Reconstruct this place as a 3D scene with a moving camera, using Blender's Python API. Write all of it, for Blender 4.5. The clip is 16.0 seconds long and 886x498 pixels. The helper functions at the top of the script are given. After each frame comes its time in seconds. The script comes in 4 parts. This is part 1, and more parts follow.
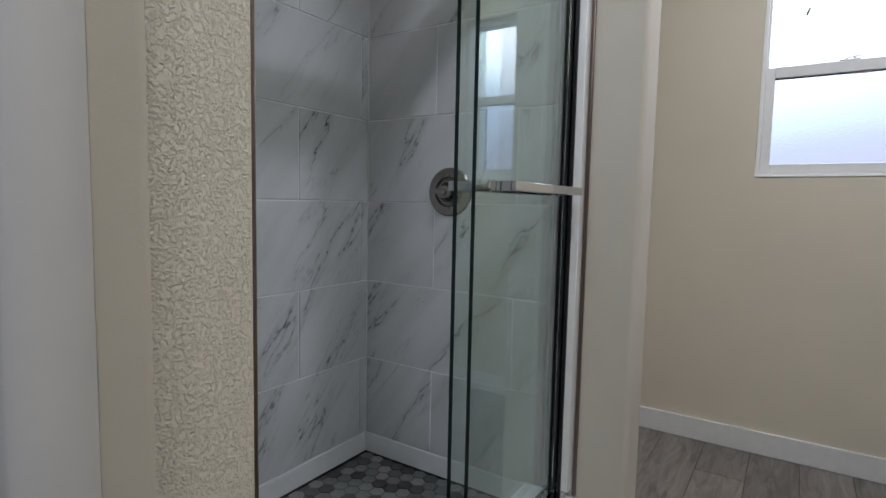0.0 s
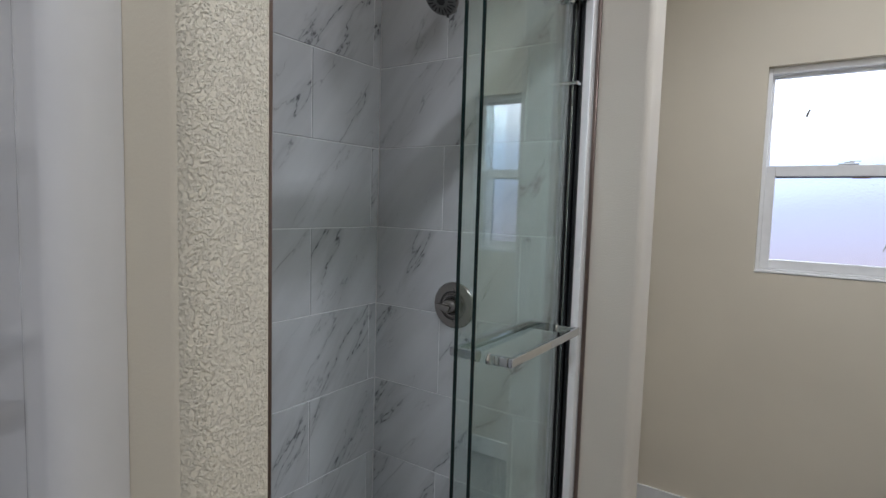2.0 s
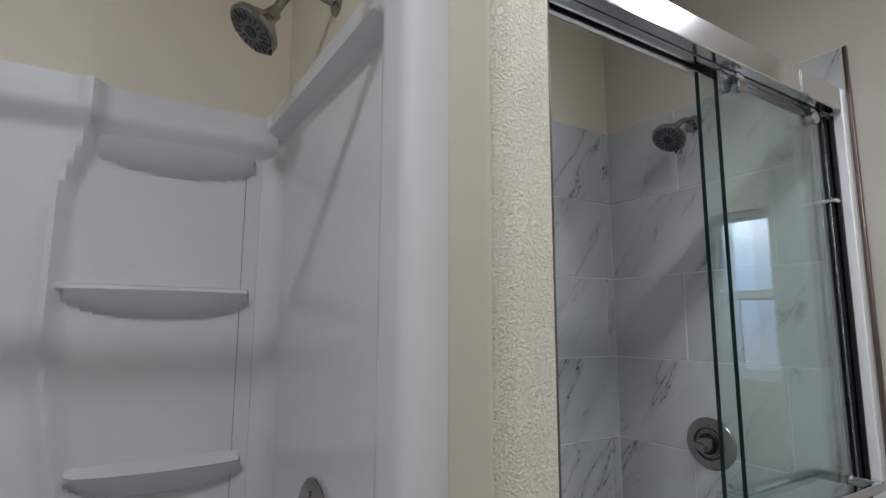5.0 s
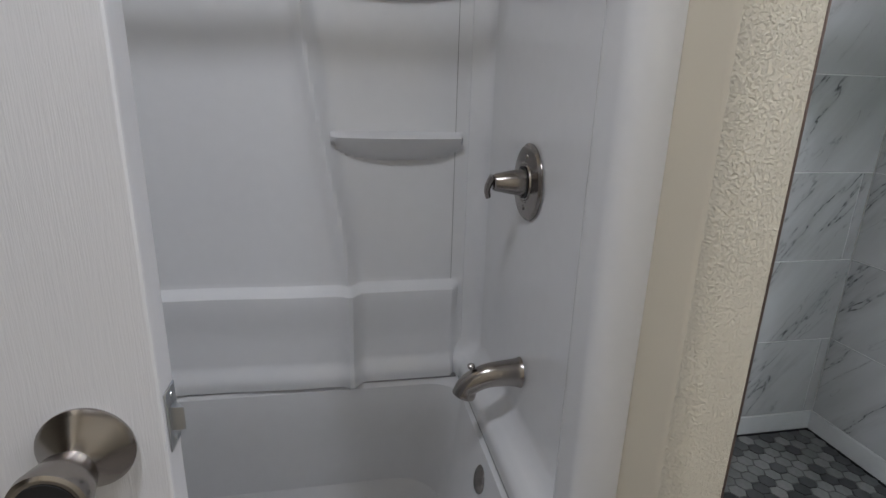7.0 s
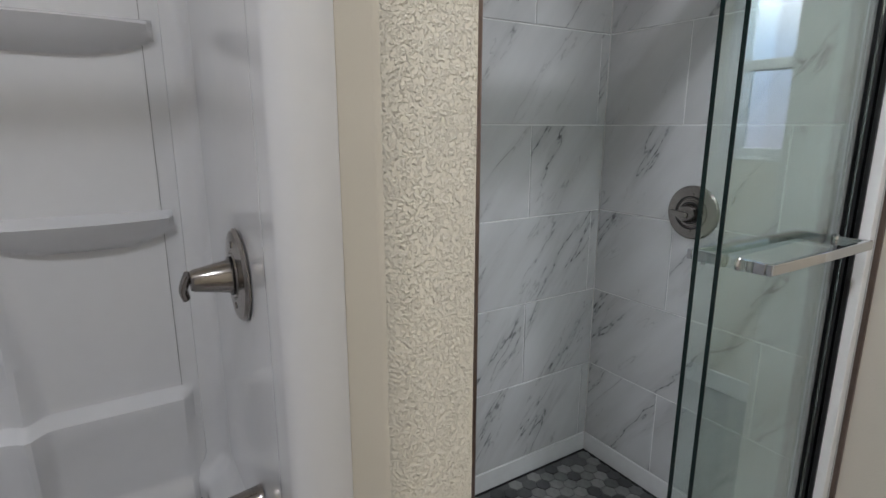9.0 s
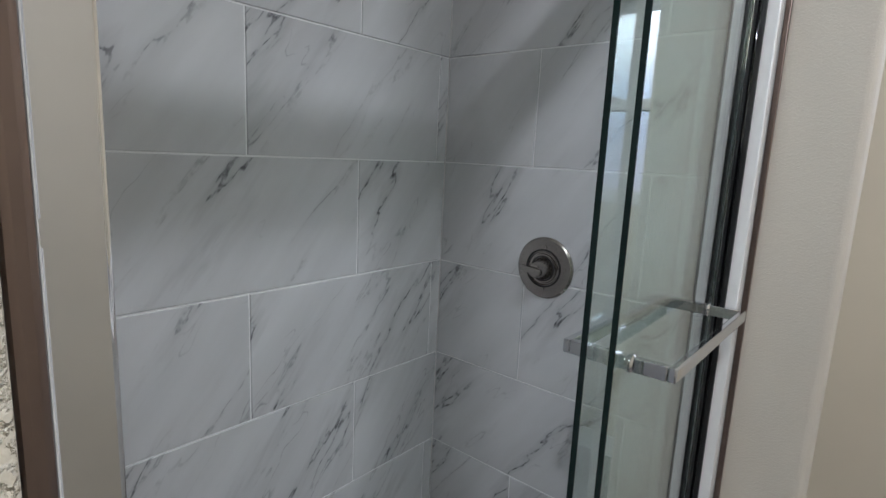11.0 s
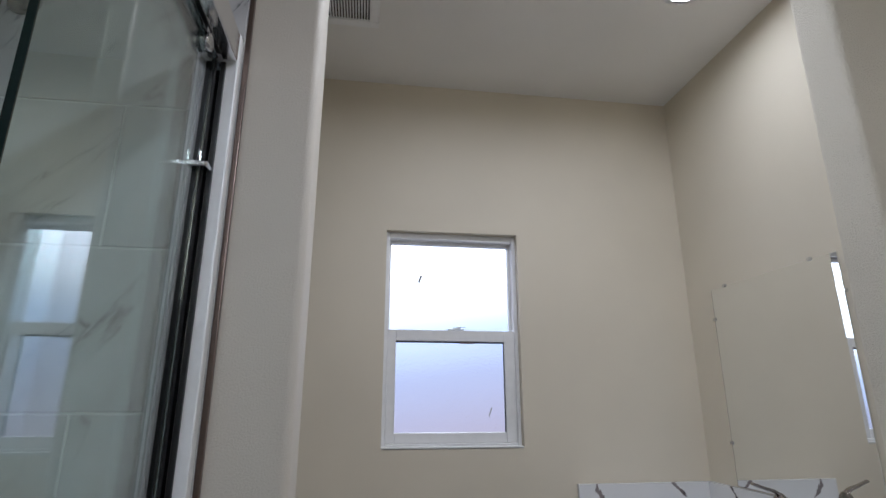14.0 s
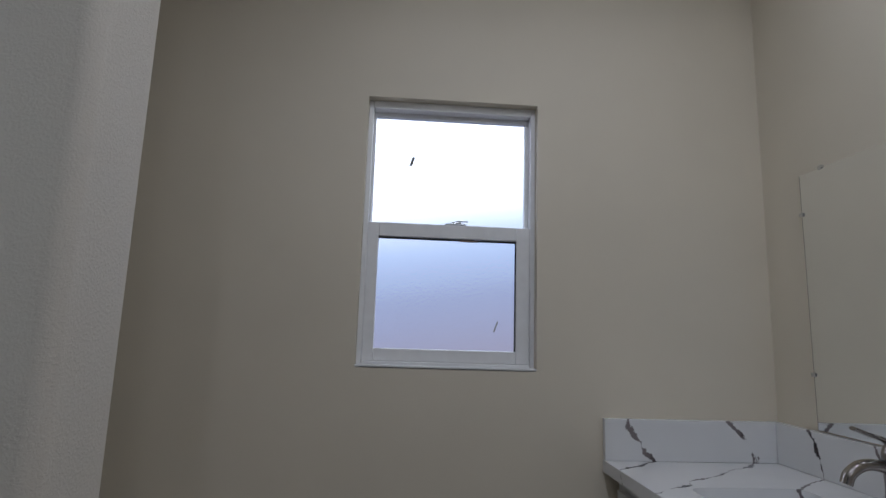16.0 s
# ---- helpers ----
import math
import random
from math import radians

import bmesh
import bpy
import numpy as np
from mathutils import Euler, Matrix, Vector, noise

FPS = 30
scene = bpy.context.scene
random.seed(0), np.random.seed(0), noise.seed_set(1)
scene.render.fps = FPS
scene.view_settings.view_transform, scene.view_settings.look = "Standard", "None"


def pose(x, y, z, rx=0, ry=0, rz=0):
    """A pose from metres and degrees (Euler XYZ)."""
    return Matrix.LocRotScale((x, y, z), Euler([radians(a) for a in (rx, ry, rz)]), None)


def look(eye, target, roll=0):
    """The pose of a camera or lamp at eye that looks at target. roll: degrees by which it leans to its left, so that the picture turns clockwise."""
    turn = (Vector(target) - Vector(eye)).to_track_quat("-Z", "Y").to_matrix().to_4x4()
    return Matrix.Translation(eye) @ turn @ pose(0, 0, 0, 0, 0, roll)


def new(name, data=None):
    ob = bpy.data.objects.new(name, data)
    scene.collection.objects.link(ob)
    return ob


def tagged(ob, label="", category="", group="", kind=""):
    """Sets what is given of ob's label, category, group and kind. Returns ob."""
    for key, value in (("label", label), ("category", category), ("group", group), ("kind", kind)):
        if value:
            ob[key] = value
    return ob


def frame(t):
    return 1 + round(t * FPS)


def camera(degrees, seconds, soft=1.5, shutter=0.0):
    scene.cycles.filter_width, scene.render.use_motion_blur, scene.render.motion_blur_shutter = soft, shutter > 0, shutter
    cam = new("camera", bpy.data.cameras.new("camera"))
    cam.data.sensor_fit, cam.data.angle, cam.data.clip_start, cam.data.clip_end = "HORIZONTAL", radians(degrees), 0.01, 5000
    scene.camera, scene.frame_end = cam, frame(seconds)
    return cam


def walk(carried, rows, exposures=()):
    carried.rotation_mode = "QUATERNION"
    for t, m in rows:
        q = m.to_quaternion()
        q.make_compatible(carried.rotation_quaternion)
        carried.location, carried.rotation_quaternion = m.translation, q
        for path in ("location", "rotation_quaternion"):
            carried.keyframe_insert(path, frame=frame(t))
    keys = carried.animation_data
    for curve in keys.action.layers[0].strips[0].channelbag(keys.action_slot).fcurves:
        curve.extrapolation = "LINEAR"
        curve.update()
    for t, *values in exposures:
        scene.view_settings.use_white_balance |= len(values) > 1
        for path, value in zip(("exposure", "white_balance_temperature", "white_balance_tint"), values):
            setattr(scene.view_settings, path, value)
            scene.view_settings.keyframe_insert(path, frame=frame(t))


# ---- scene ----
cam = camera(79.4, 16.0)
PATH = [
    (0, (0.087, 0.067, 1.087), (-1.008, 1.732, 0.918), 1.2),
    (0.5, (0.09, 0.064, 1.193), (-1.011, 1.725, 1.028), 1.7),
    (1, (0.093, 0.059, 1.286), (-1.027, 1.708, 1.122), 2.0),
    (1.5, (0.103, 0.045, 1.391), (-1.024, 1.689, 1.231), 1.9),
    (2, (0.122, 0.036, 1.479), (-1.007, 1.678, 1.318), 1.7),
    (2.5, (0.138, 0.013, 1.518), (-1.006, 1.65, 1.603), 1.6),
    (3, (0.136, 0.004, 1.517), (-0.99, 1.582, 2.006), 0.9),
    (3.5, (0.137, -0.02, 1.529), (-1.108, 1.453, 2.057), 0.2),
    (3.7, (0.138, -0.033, 1.529), (-1.18, 1.372, 2.066), -0.0),
    (5.8, (0.18, -0.131, 1.446), (-1.64, 0.692, 1.345), 0.8),
    (6, (0.183, -0.141, 1.42), (-1.647, 0.634, 1.196), 1.5),
    (6.5, (0.206, -0.158, 1.382), (-1.7, 0.37, 1.079), 2.1),
    (7, (0.19, -0.123, 1.318), (-1.688, 0.248, 0.739), 1.7),
    (7.5, (0.153, -0.099, 1.265), (-1.706, 0.273, 0.626), 0.5),
    (8, (0.129, -0.021, 1.286), (-1.69, 0.519, 0.655), 0.2),
    (8.5, (0.117, 0.035, 1.347), (-1.622, 0.888, 0.847), 0.2),
    (8.7, (0.099, 0.059, 1.368), (-1.603, 0.996, 0.896), 0.1),
    (10.8, (-0.191, 0.345, 1.407), (-1.528, 1.789, 1.052), 2.4),
    (11, (-0.216, 0.365, 1.41), (-1.486, 1.871, 1.065), 2.7),
    (11.5, (-0.269, 0.4, 1.444), (-1.279, 2.107, 1.174), 3.0),
    (12, (-0.304, 0.427, 1.446), (-1.01, 2.283, 1.685), 2.2),
    (12.5, (-0.308, 0.437, 1.472), (-0.767, 2.326, 1.942), 1.1),
    (13, (-0.28, 0.447, 1.473), (-0.511, 2.366, 1.988), 0.9),
    (13.5, (-0.226, 0.478, 1.457), (-0.179, 2.406, 1.989), 0.9),
    (14, (-0.153, 0.559, 1.413), (0.125, 2.463, 1.957), -0.0),
    (14.5, (-0.041, 0.695, 1.397), (0.268, 2.598, 1.929), 0.2),
    (15, (0.076, 0.805, 1.401), (0.362, 2.751, 1.763), 0.4),
    (15.5, (0.095, 0.918, 1.362), (0.273, 2.887, 1.671), 0.7),
    (16, (0.075, 1.054, 1.337), (0.206, 3.025, 1.651), 1.8),
]
EXPOSURES = [(0, -0.08, 5730, 11), (3.7, -0.05, 5690, 11), (5.8, 0.02, 5660, 11), (7, 0.15, 5800, 11), (8, 0.3, 5920, 11), (10.8, 0.26, 5760, 11), (11.5, 0.27, 5800, 12),
             (12.5, 0.04, 5760, 13), (13.5, -0.12, 5620, 13), (14.5, -0.75, 5520, 13), (16, -1.04, 5460, 13)]
walk(cam, [(t, look(eye, target, roll)) for t, eye, target, roll in PATH], EXPOSURES)

# ---- world, lamps ----
world = bpy.data.worlds.new("overcast_sky")
scene.world = world
world.use_nodes = True
wn = world.node_tree.nodes
sky = wn.new("ShaderNodeTexSky")
sky.sky_type, sky.sun_disc = "NISHITA", False
sky.sun_elevation, sky.sun_rotation = radians(40), radians(200)
world.node_tree.links.new(sky.outputs[0], wn["Background"].inputs[0])
wn["Background"].inputs[1].default_value = 0.1
CEIL = 2.83
LAMPS = [(0.22, -0.52), (0.22, 0.60), (0.25, 1.75), (0.935, 1.99)]
LAMP_WATTS = [12.4, 8.0, 8.2, 2.9]
WINDOW_GLOW = 2.3
for (lx, ly), watts in zip(LAMPS, LAMP_WATTS):
    ld = bpy.data.lights.new("recessed_lamp", "AREA")
    ld.shape, ld.size, ld.energy, ld.color = "DISK", 0.12, watts, (1.0, 0.98, 0.955)
    ld.spread = radians(172)
    lo = new("recessed_lamp", ld)
    lo.location = (lx, ly, CEIL - 0.022)


# ---- materials ----
def material(name):
    m = bpy.data.materials.new(name)
    m.use_nodes = True
    nt = m.node_tree
    return m, nt, nt.nodes["Principled BSDF"]


def node(nt, kind, **inputs):
    n = nt.nodes.new(kind)
    for key, value in inputs.items():
        n.inputs[key.replace("_", " ")].default_value = value
    return n


def ramp(nt, fac, stops):
    r = nt.nodes.new("ShaderNodeValToRGB")
    while len(r.color_ramp.elements) < len(stops):
        r.color_ramp.elements.new(0.5)
    for e, (p, c) in zip(r.color_ramp.elements, stops):
        e.position = p
        e.color = (*c, 1) if isinstance(c, tuple) else (c, c, c, 1)
    nt.links.new(fac, r.inputs[0])
    return r.outputs[0]


def math_node(nt, op, a, b=None):
    n = nt.nodes.new("ShaderNodeMath")
    n.operation = op
    for i, v in enumerate((a, b)):
        if v is None:
            continue
        if isinstance(v, (int, float)):
            n.inputs[i].default_value = v
        else:
            nt.links.new(v, n.inputs[i])
    return n.outputs[0]


def mix_color(nt, fac, a, b, blend="MIX"):
    n = nt.nodes.new("ShaderNodeMix")
    n.data_type, n.blend_type = "RGBA", blend
    for i, v in ((0, fac), (6, a), (7, b)):
        if isinstance(v, (int, float)):
            n.inputs[i].default_value = v
        elif isinstance(v, tuple):
            n.inputs[i].default_value = (*v, 1)
        else:
            nt.links.new(v, n.inputs[i])
    return n.outputs[2]


def plain(name, color, rough=0.5, metal=0.0, grain=30.0, vary=0.06, bump=0.0, aniso=None, coat=0.0):
    """A paint, plastic or metal with slight unevenness at two scales."""
    m, nt, b = material(name)
    tc = nt.nodes.new("ShaderNodeTexCoord")
    n1 = node(nt, "ShaderNodeTexNoise", Scale=grain, Detail=4.0)
    n2 = node(nt, "ShaderNodeTexNoise", Scale=2.3, Detail=3.0)
    src = tc.outputs["Object"]
    if aniso:
        mp = nt.nodes.new("ShaderNodeMapping")
        mp.inputs["Scale"].default_value = aniso
        nt.links.new(src, mp.inputs[0])
        nt.links.new(mp.outputs[0], n1.inputs["Vector"])
    else:
        nt.links.new(src, n1.inputs["Vector"])
    nt.links.new(src, n2.inputs["Vector"])
    lo = tuple(c * (1 - vary) for c in color)
    hi = tuple(min(1, c * (1 + vary)) for c in color)
    both = math_node(nt, "ADD", math_node(nt, "MULTIPLY", n1.outputs[0], 0.5), math_node(nt, "MULTIPLY", n2.outputs[0], 0.5))
    nt.links.new(ramp(nt, both, [(0.3, lo), (0.7, hi)]), b.inputs["Base Color"])
    rr = ramp(nt, n2.outputs[0], [(0.3, max(0.02, rough * 0.85)), (0.7, min(1, rough * 1.15))])
    nt.links.new(rr, b.inputs["Roughness"])
    b.inputs["Metallic"].default_value = metal
    b.inputs["Coat Weight"].default_value = coat
    if bump:
        bp = node(nt, "ShaderNodeBump", Strength=bump, Distance=0.002)
        nt.links.new(n1.outputs[0], bp.inputs["Height"])
        nt.links.new(bp.outputs[0], b.inputs["Normal"])
    return m


def wall_paint(name, color, relief):
    """Paint over orange-peel and knock-down wall texture."""
    m, nt, b = material(name)
    tc = nt.nodes.new("ShaderNodeTexCoord")
    big = node(nt, "ShaderNodeTexNoise", Scale=250.0, Detail=4.0, Roughness=0.6)
    fine = node(nt, "ShaderNodeTexNoise", Scale=380.0, Detail=2.0)
    slow = node(nt, "ShaderNodeTexNoise", Scale=1.7, Detail=3.0)
    for n in (big, fine, slow):
        nt.links.new(tc.outputs["Object"], n.inputs["Vector"])
    lumps = ramp(nt, big.outputs[0], [(0.46, 0.0), (0.60, 1.0)])
    height = math_node(nt, "ADD", lumps, math_node(nt, "MULTIPLY", fine.outputs[0], 0.5))
    bp = node(nt, "ShaderNodeBump", Strength=min(1.0, relief), Distance=0.0007 + 0.0007 * max(0.0, relief - 0.5))
    nt.links.new(height, bp.inputs["Height"])
    nt.links.new(bp.outputs[0], b.inputs["Normal"])
    c = ramp(nt, slow.outputs[0], [(0.3, tuple(v * 0.95 for v in color)), (0.7, tuple(min(1, v * 1.03) for v in color))])
    nt.links.new(mix_color(nt, math_node(nt, "MULTIPLY", fine.outputs[0], 0.06), c, (0.45, 0.40, 0.33)), b.inputs["Base Color"])
    b.inputs["Roughness"].default_value = 0.62
    return m


def marble(name, base, vein, scale, width, cover, rough, per_piece, angle=52.0, cloud=0.12, detail=4.0, stretch=0.24, fine=0.5, warp=0.05):
    """Pale stone with broken diagonal veins."""
    m, nt, b = material(name)
    tc = nt.nodes.new("ShaderNodeTexCoord")
    sep = nt.nodes.new("ShaderNodeSeparateXYZ")
    nt.links.new(tc.outputs["Object"], sep.inputs[0])
    u = math_node(nt, "ADD", sep.outputs[0], sep.outputs[1])
    v = sep.outputs[2]
    ca, sa = math.cos(radians(angle)), math.sin(radians(angle))
    along = math_node(nt, "ADD", math_node(nt, "MULTIPLY", u, ca), math_node(nt, "MULTIPLY", v, sa))
    across = math_node(nt, "SUBTRACT", math_node(nt, "MULTIPLY", u, sa), math_node(nt, "MULTIPLY", v, ca))
    comb = nt.nodes.new("ShaderNodeCombineXYZ")
    nt.links.new(math_node(nt, "MULTIPLY", along, stretch), comb.inputs[0])
    nt.links.new(across, comb.inputs[1])
    if per_piece:
        oi = nt.nodes.new("ShaderNodeObjectInfo")
        nt.links.new(math_node(nt, "MULTIPLY", oi.outputs["Random"], 57.0), comb.inputs[2])
    else:
        nt.links.new(math_node(nt, "MULTIPLY", math_node(nt, "SUBTRACT", sep.outputs[0], sep.outputs[1]), 0.6), comb.inputs[2])
    n1 = node(nt, "ShaderNodeTexNoise", Scale=scale, Detail=detail, Roughness=0.55, Distortion=warp)
    n2 = node(nt, "ShaderNodeTexNoise", Scale=scale * 0.8, Detail=2.0)
    n3 = node(nt, "ShaderNodeTexNoise", Scale=scale * 1.9, Detail=3.0, Roughness=0.55, Distortion=warp)
    n4 = node(nt, "ShaderNodeTexNoise", Scale=scale * 1.3, Detail=4.0)
    for n in (n1, n2, n3, n4):
        nt.links.new(comb.outputs[0], n.inputs["Vector"])
    ridge = math_node(nt, "ABSOLUTE", math_node(nt, "SUBTRACT", n1.outputs[0], 0.5))
    main = ramp(nt, ridge, [(0.0, 1.0), (width * 0.45, 0.9), (width, 0.0)])
    gate = ramp(nt, n2.outputs[0], [(cover, 0.0), (cover + 0.12, 1.0)])
    ridge3 = math_node(nt, "ABSOLUTE", math_node(nt, "SUBTRACT", n3.outputs[0], 0.52))
    thin = ramp(nt, ridge3, [(0.0, fine), (width * 0.8, 0.0)])
    gate3 = ramp(nt, n4.outputs[0], [(0.50, 0.0), (0.62, 1.0)])
    allv = math_node(nt, "MAXIMUM", math_node(nt, "MULTIPLY", main, gate), math_node(nt, "MULTIPLY", thin, gate3))
    n5 = node(nt, "ShaderNodeTexNoise", Scale=38.0, Detail=3.0, Roughness=0.6)
    nt.links.new(tc.outputs["Object"], n5.inputs["Vector"])
    allv = math_node(nt, "MULTIPLY", allv, ramp(nt, n5.outputs[0], [(0.36, 0.12), (0.62, 1.0)]))
    halo = ramp(nt, ridge, [(0.0, 0.24), (width * 2.0, 0.13), (width * 5.5, 0.0)])
    allv = math_node(nt, "MAXIMUM", allv, math_node(nt, "MULTIPLY", halo, gate))
    body = ramp(nt, n4.outputs[0], [(0.35, base), (0.68, tuple(c * (1 - cloud) for c in base))])
    nt.links.new(mix_color(nt, allv, body, vein), b.inputs["Base Color"])
    b.inputs["Roughness"].default_value = rough
    return m


def quartz():
    """White quartz crossed by a few bold, broken, dark veins."""
    m, nt, b = material("veined_quartz")
    tc = nt.nodes.new("ShaderNodeTexCoord")
    sep = nt.nodes.new("ShaderNodeSeparateXYZ")
    nt.links.new(tc.outputs["Object"], sep.inputs[0])
    warp = node(nt, "ShaderNodeTexNoise", Scale=9.0, Detail=5.0, Roughness=0.62)
    gate = node(nt, "ShaderNodeTexNoise", Scale=13.0, Detail=4.0, Roughness=0.6)
    slow = node(nt, "ShaderNodeTexNoise", Scale=3.0, Detail=3.0)
    for n in (warp, gate, slow):
        nt.links.new(tc.outputs["Object"], n.inputs["Vector"])
    s = math_node(nt, "ADD", sep.outputs[0], math_node(nt, "MULTIPLY", sep.outputs[2], 0.57))
    s = math_node(nt, "SUBTRACT", s, math_node(nt, "MULTIPLY", sep.outputs[1], 1.44))
    s = math_node(nt, "ADD", s, 1.44 * 2.735 - 1.41)
    s = math_node(nt, "ADD", s, math_node(nt, "MULTIPLY", math_node(nt, "SUBTRACT", warp.outputs[0], 0.5), 0.13))
    f = math_node(nt, "FRACT", math_node(nt, "ADD", math_node(nt, "DIVIDE", s, 0.335), 20.5))
    d = math_node(nt, "ABSOLUTE", math_node(nt, "SUBTRACT", f, 0.5))
    wide = math_node(nt, "MULTIPLY", math_node(nt, "SUBTRACT", gate.outputs[0], 0.44), 0.17)
    vein = ramp(nt, math_node(nt, "SUBTRACT", d, wide), [(0.0, 1.0), (0.012, 0.0)])
    dark = ramp(nt, warp.outputs[0], [(0.40, (0.03, 0.02, 0.022)), (0.58, (0.22, 0.19, 0.19))])
    pale = ramp(nt, slow.outputs[0], [(0.35, (0.78, 0.78, 0.78)), (0.7, (0.72, 0.72, 0.72))])
    nt.links.new(mix_color(nt, vein, pale, dark), b.inputs["Base Color"])
    b.inputs["Roughness"].default_value = 0.15
    return m


def planks_material():
    m, nt, b = material("grey_vinyl_plank")
    tc = nt.nodes.new("ShaderNodeTexCoord")
    oi = nt.nodes.new("ShaderNodeObjectInfo")
    mp = nt.nodes.new("ShaderNodeMapping")
    mp.inputs["Scale"].default_value = (9.0, 1.3, 1.0)
    nt.links.new(tc.outputs["Object"], mp.inputs[0])
    comb = nt.nodes.new("ShaderNodeCombineXYZ")
    nt.links.new(math_node(nt, "MULTIPLY", oi.outputs["Random"], 41.0), comb.inputs[2])
    nt.links.new(comb.outputs[0], mp.inputs["Location"])
    n1 = node(nt, "ShaderNodeTexNoise", Scale=3.0, Detail=8.0, Roughness=0.68, Distortion=0.8)
    n2 = node(nt, "ShaderNodeTexNoise", Scale=0.8, Detail=2.0)
    for n in (n1, n2):
        nt.links.new(mp.outputs[0], n.inputs["Vector"])
    c = ramp(nt, n1.outputs[0], [(0.28, (0.10, 0.085, 0.075)), (0.5, (0.23, 0.205, 0.185)), (0.72, (0.36, 0.33, 0.30))])
    tone = ramp(nt, oi.outputs["Random"], [(0.0, 0.78), (1.0, 1.1)])
    nt.links.new(mix_color(nt, 1.0, c, tone, "MULTIPLY"), b.inputs["Base Color"])
    b.inputs["Roughness"].default_value = 0.48
    bp = node(nt, "ShaderNodeBump", Strength=0.2, Distance=0.001)
    nt.links.new(n1.outputs[0], bp.inputs["Height"])
    nt.links.new(bp.outputs[0], b.inputs["Normal"])
    return m


def hex_material(island):
    m, nt, b = material("grey_hex_mosaic")
    if island:
        rnd = nt.nodes.new("ShaderNodeNewGeometry").outputs["Random Per Island"]
    else:
        rnd = nt.nodes.new("ShaderNodeObjectInfo").outputs["Random"]
    tc = nt.nodes.new("ShaderNodeTexCoord")
    n1 = node(nt, "ShaderNodeTexNoise", Scale=45.0, Detail=5.0, Roughness=0.7)
    nt.links.new(tc.outputs["Object"], n1.inputs["Vector"])
    c = ramp(nt, rnd, [(0.0, (0.04, 0.041, 0.042)), (0.32, (0.07, 0.072, 0.072)), (0.45, (0.15, 0.152, 0.148)), (1.0, (0.25, 0.25, 0.24))])
    nt.links.new(mix_color(nt, 0.45, c, ramp(nt, n1.outputs[0], [(0.3, 0.35), (0.7, 1.0)]), "MULTIPLY"), b.inputs["Base Color"])
    b.inputs["Roughness"].default_value = 0.5
    return m


def glass_material(name, color, rough, ior=1.45):
    m, nt, b = material(name)
    b.inputs["Base Color"].default_value = (*color, 1)
    b.inputs["Roughness"].default_value = rough
    b.inputs["IOR"].default_value = ior
    b.inputs["Transmission Weight"].default_value = 1.0
    return m


def rain_glass():
    m = glass_material("obscure_window_glass", (0.96, 0.97, 1.0), 0.16, 1.3)
    nt = m.node_tree
    tc = nt.nodes.new("ShaderNodeTexCoord")
    vo = node(nt, "ShaderNodeTexVoronoi", Scale=110.0)
    nt.links.new(tc.outputs["Object"], vo.inputs["Vector"])
    bp = node(nt, "ShaderNodeBump", Strength=0.25, Distance=0.002)
    nt.links.new(vo.outputs["Distance"], bp.inputs["Height"])
    nt.links.new(bp.outputs[0], nt.nodes["Principled BSDF"].inputs["Normal"])
    return m


def glow(name, color, strength):
    m, nt, b = material(name)
    b.inputs["Base Color"].default_value = (*color, 1)
    b.inputs["Emission Color"].default_value = (*color, 1)
    b.inputs["Emission Strength"].default_value = strength
    return m


def backdrop_material():
    """Bright overcast sky over a pale wall next door."""
    m, nt, b = material("overcast_distance")
    tc = nt.nodes.new("ShaderNodeTexCoord")
    sep = nt.nodes.new("ShaderNodeSeparateXYZ")
    nt.links.new(tc.outputs["Object"], sep.inputs[0])
    h = math_node(nt, "MULTIPLY", math_node(nt, "ADD", sep.outputs[2], math_node(nt, "MULTIPLY", sep.outputs[0], -0.14)), 0.25)
    c = ramp(nt, h, [(0.24, (0.33, 0.28, 0.31)), (0.38, (0.34, 0.36, 0.46)), (0.46, (0.50, 0.58, 0.72)), (0.53, (0.95, 0.98, 1.0)), (0.80, (1.0, 1.0, 1.0))])
    nt.links.new(c, b.inputs["Emission Color"])
    b.inputs["Base Color"].default_value = (0, 0, 0, 1)
    high = ramp(nt, h, [(0.50, 0.0), (0.66, 1.0)])
    nt.links.new(math_node(nt, "ADD", math_node(nt, "MULTIPLY", high, 2.6), WINDOW_GLOW), b.inputs["Emission Strength"])
    return m


BEIGE = wall_paint("beige_wall_paint", (0.735, 0.672, 0.545), 0.16)
BEIGE_ROUGH = wall_paint("beige_textured_paint", (0.77, 0.715, 0.59), 1.2)
BEIGE_EVEN = wall_paint("beige_lightly_textured_paint", (0.655, 0.61, 0.53), 0.45)
CEILING = wall_paint("white_ceiling_paint", (0.86, 0.845, 0.82), 0.15)
TRIM = plain("white_trim_paint", (0.78, 0.78, 0.77), 0.38)
VINYL = plain("white_vinyl", (0.86, 0.86, 0.86), 0.35)
ACRYLIC = plain("white_acrylic", (0.73, 0.73, 0.74), 0.14, vary=0.02, coat=0.3)
DOORPAINT = plain("white_grained_door", (0.74, 0.74, 0.77), 0.42, grain=60.0, vary=0.03, bump=0.28, aniso=(14, 14, 0.6))
NICKEL = plain("brushed_nickel", (0.33, 0.305, 0.285), 0.2, 1.0, grain=90, vary=0.08)
CHROME = plain("polished_chrome", (0.66, 0.67, 0.69), 0.05, 1.0, vary=0.03)
SILVER = plain("bright_aluminium", (0.78, 0.78, 0.79), 0.15, 1.0, vary=0.03, grain=40, aniso=(1, 12, 12))
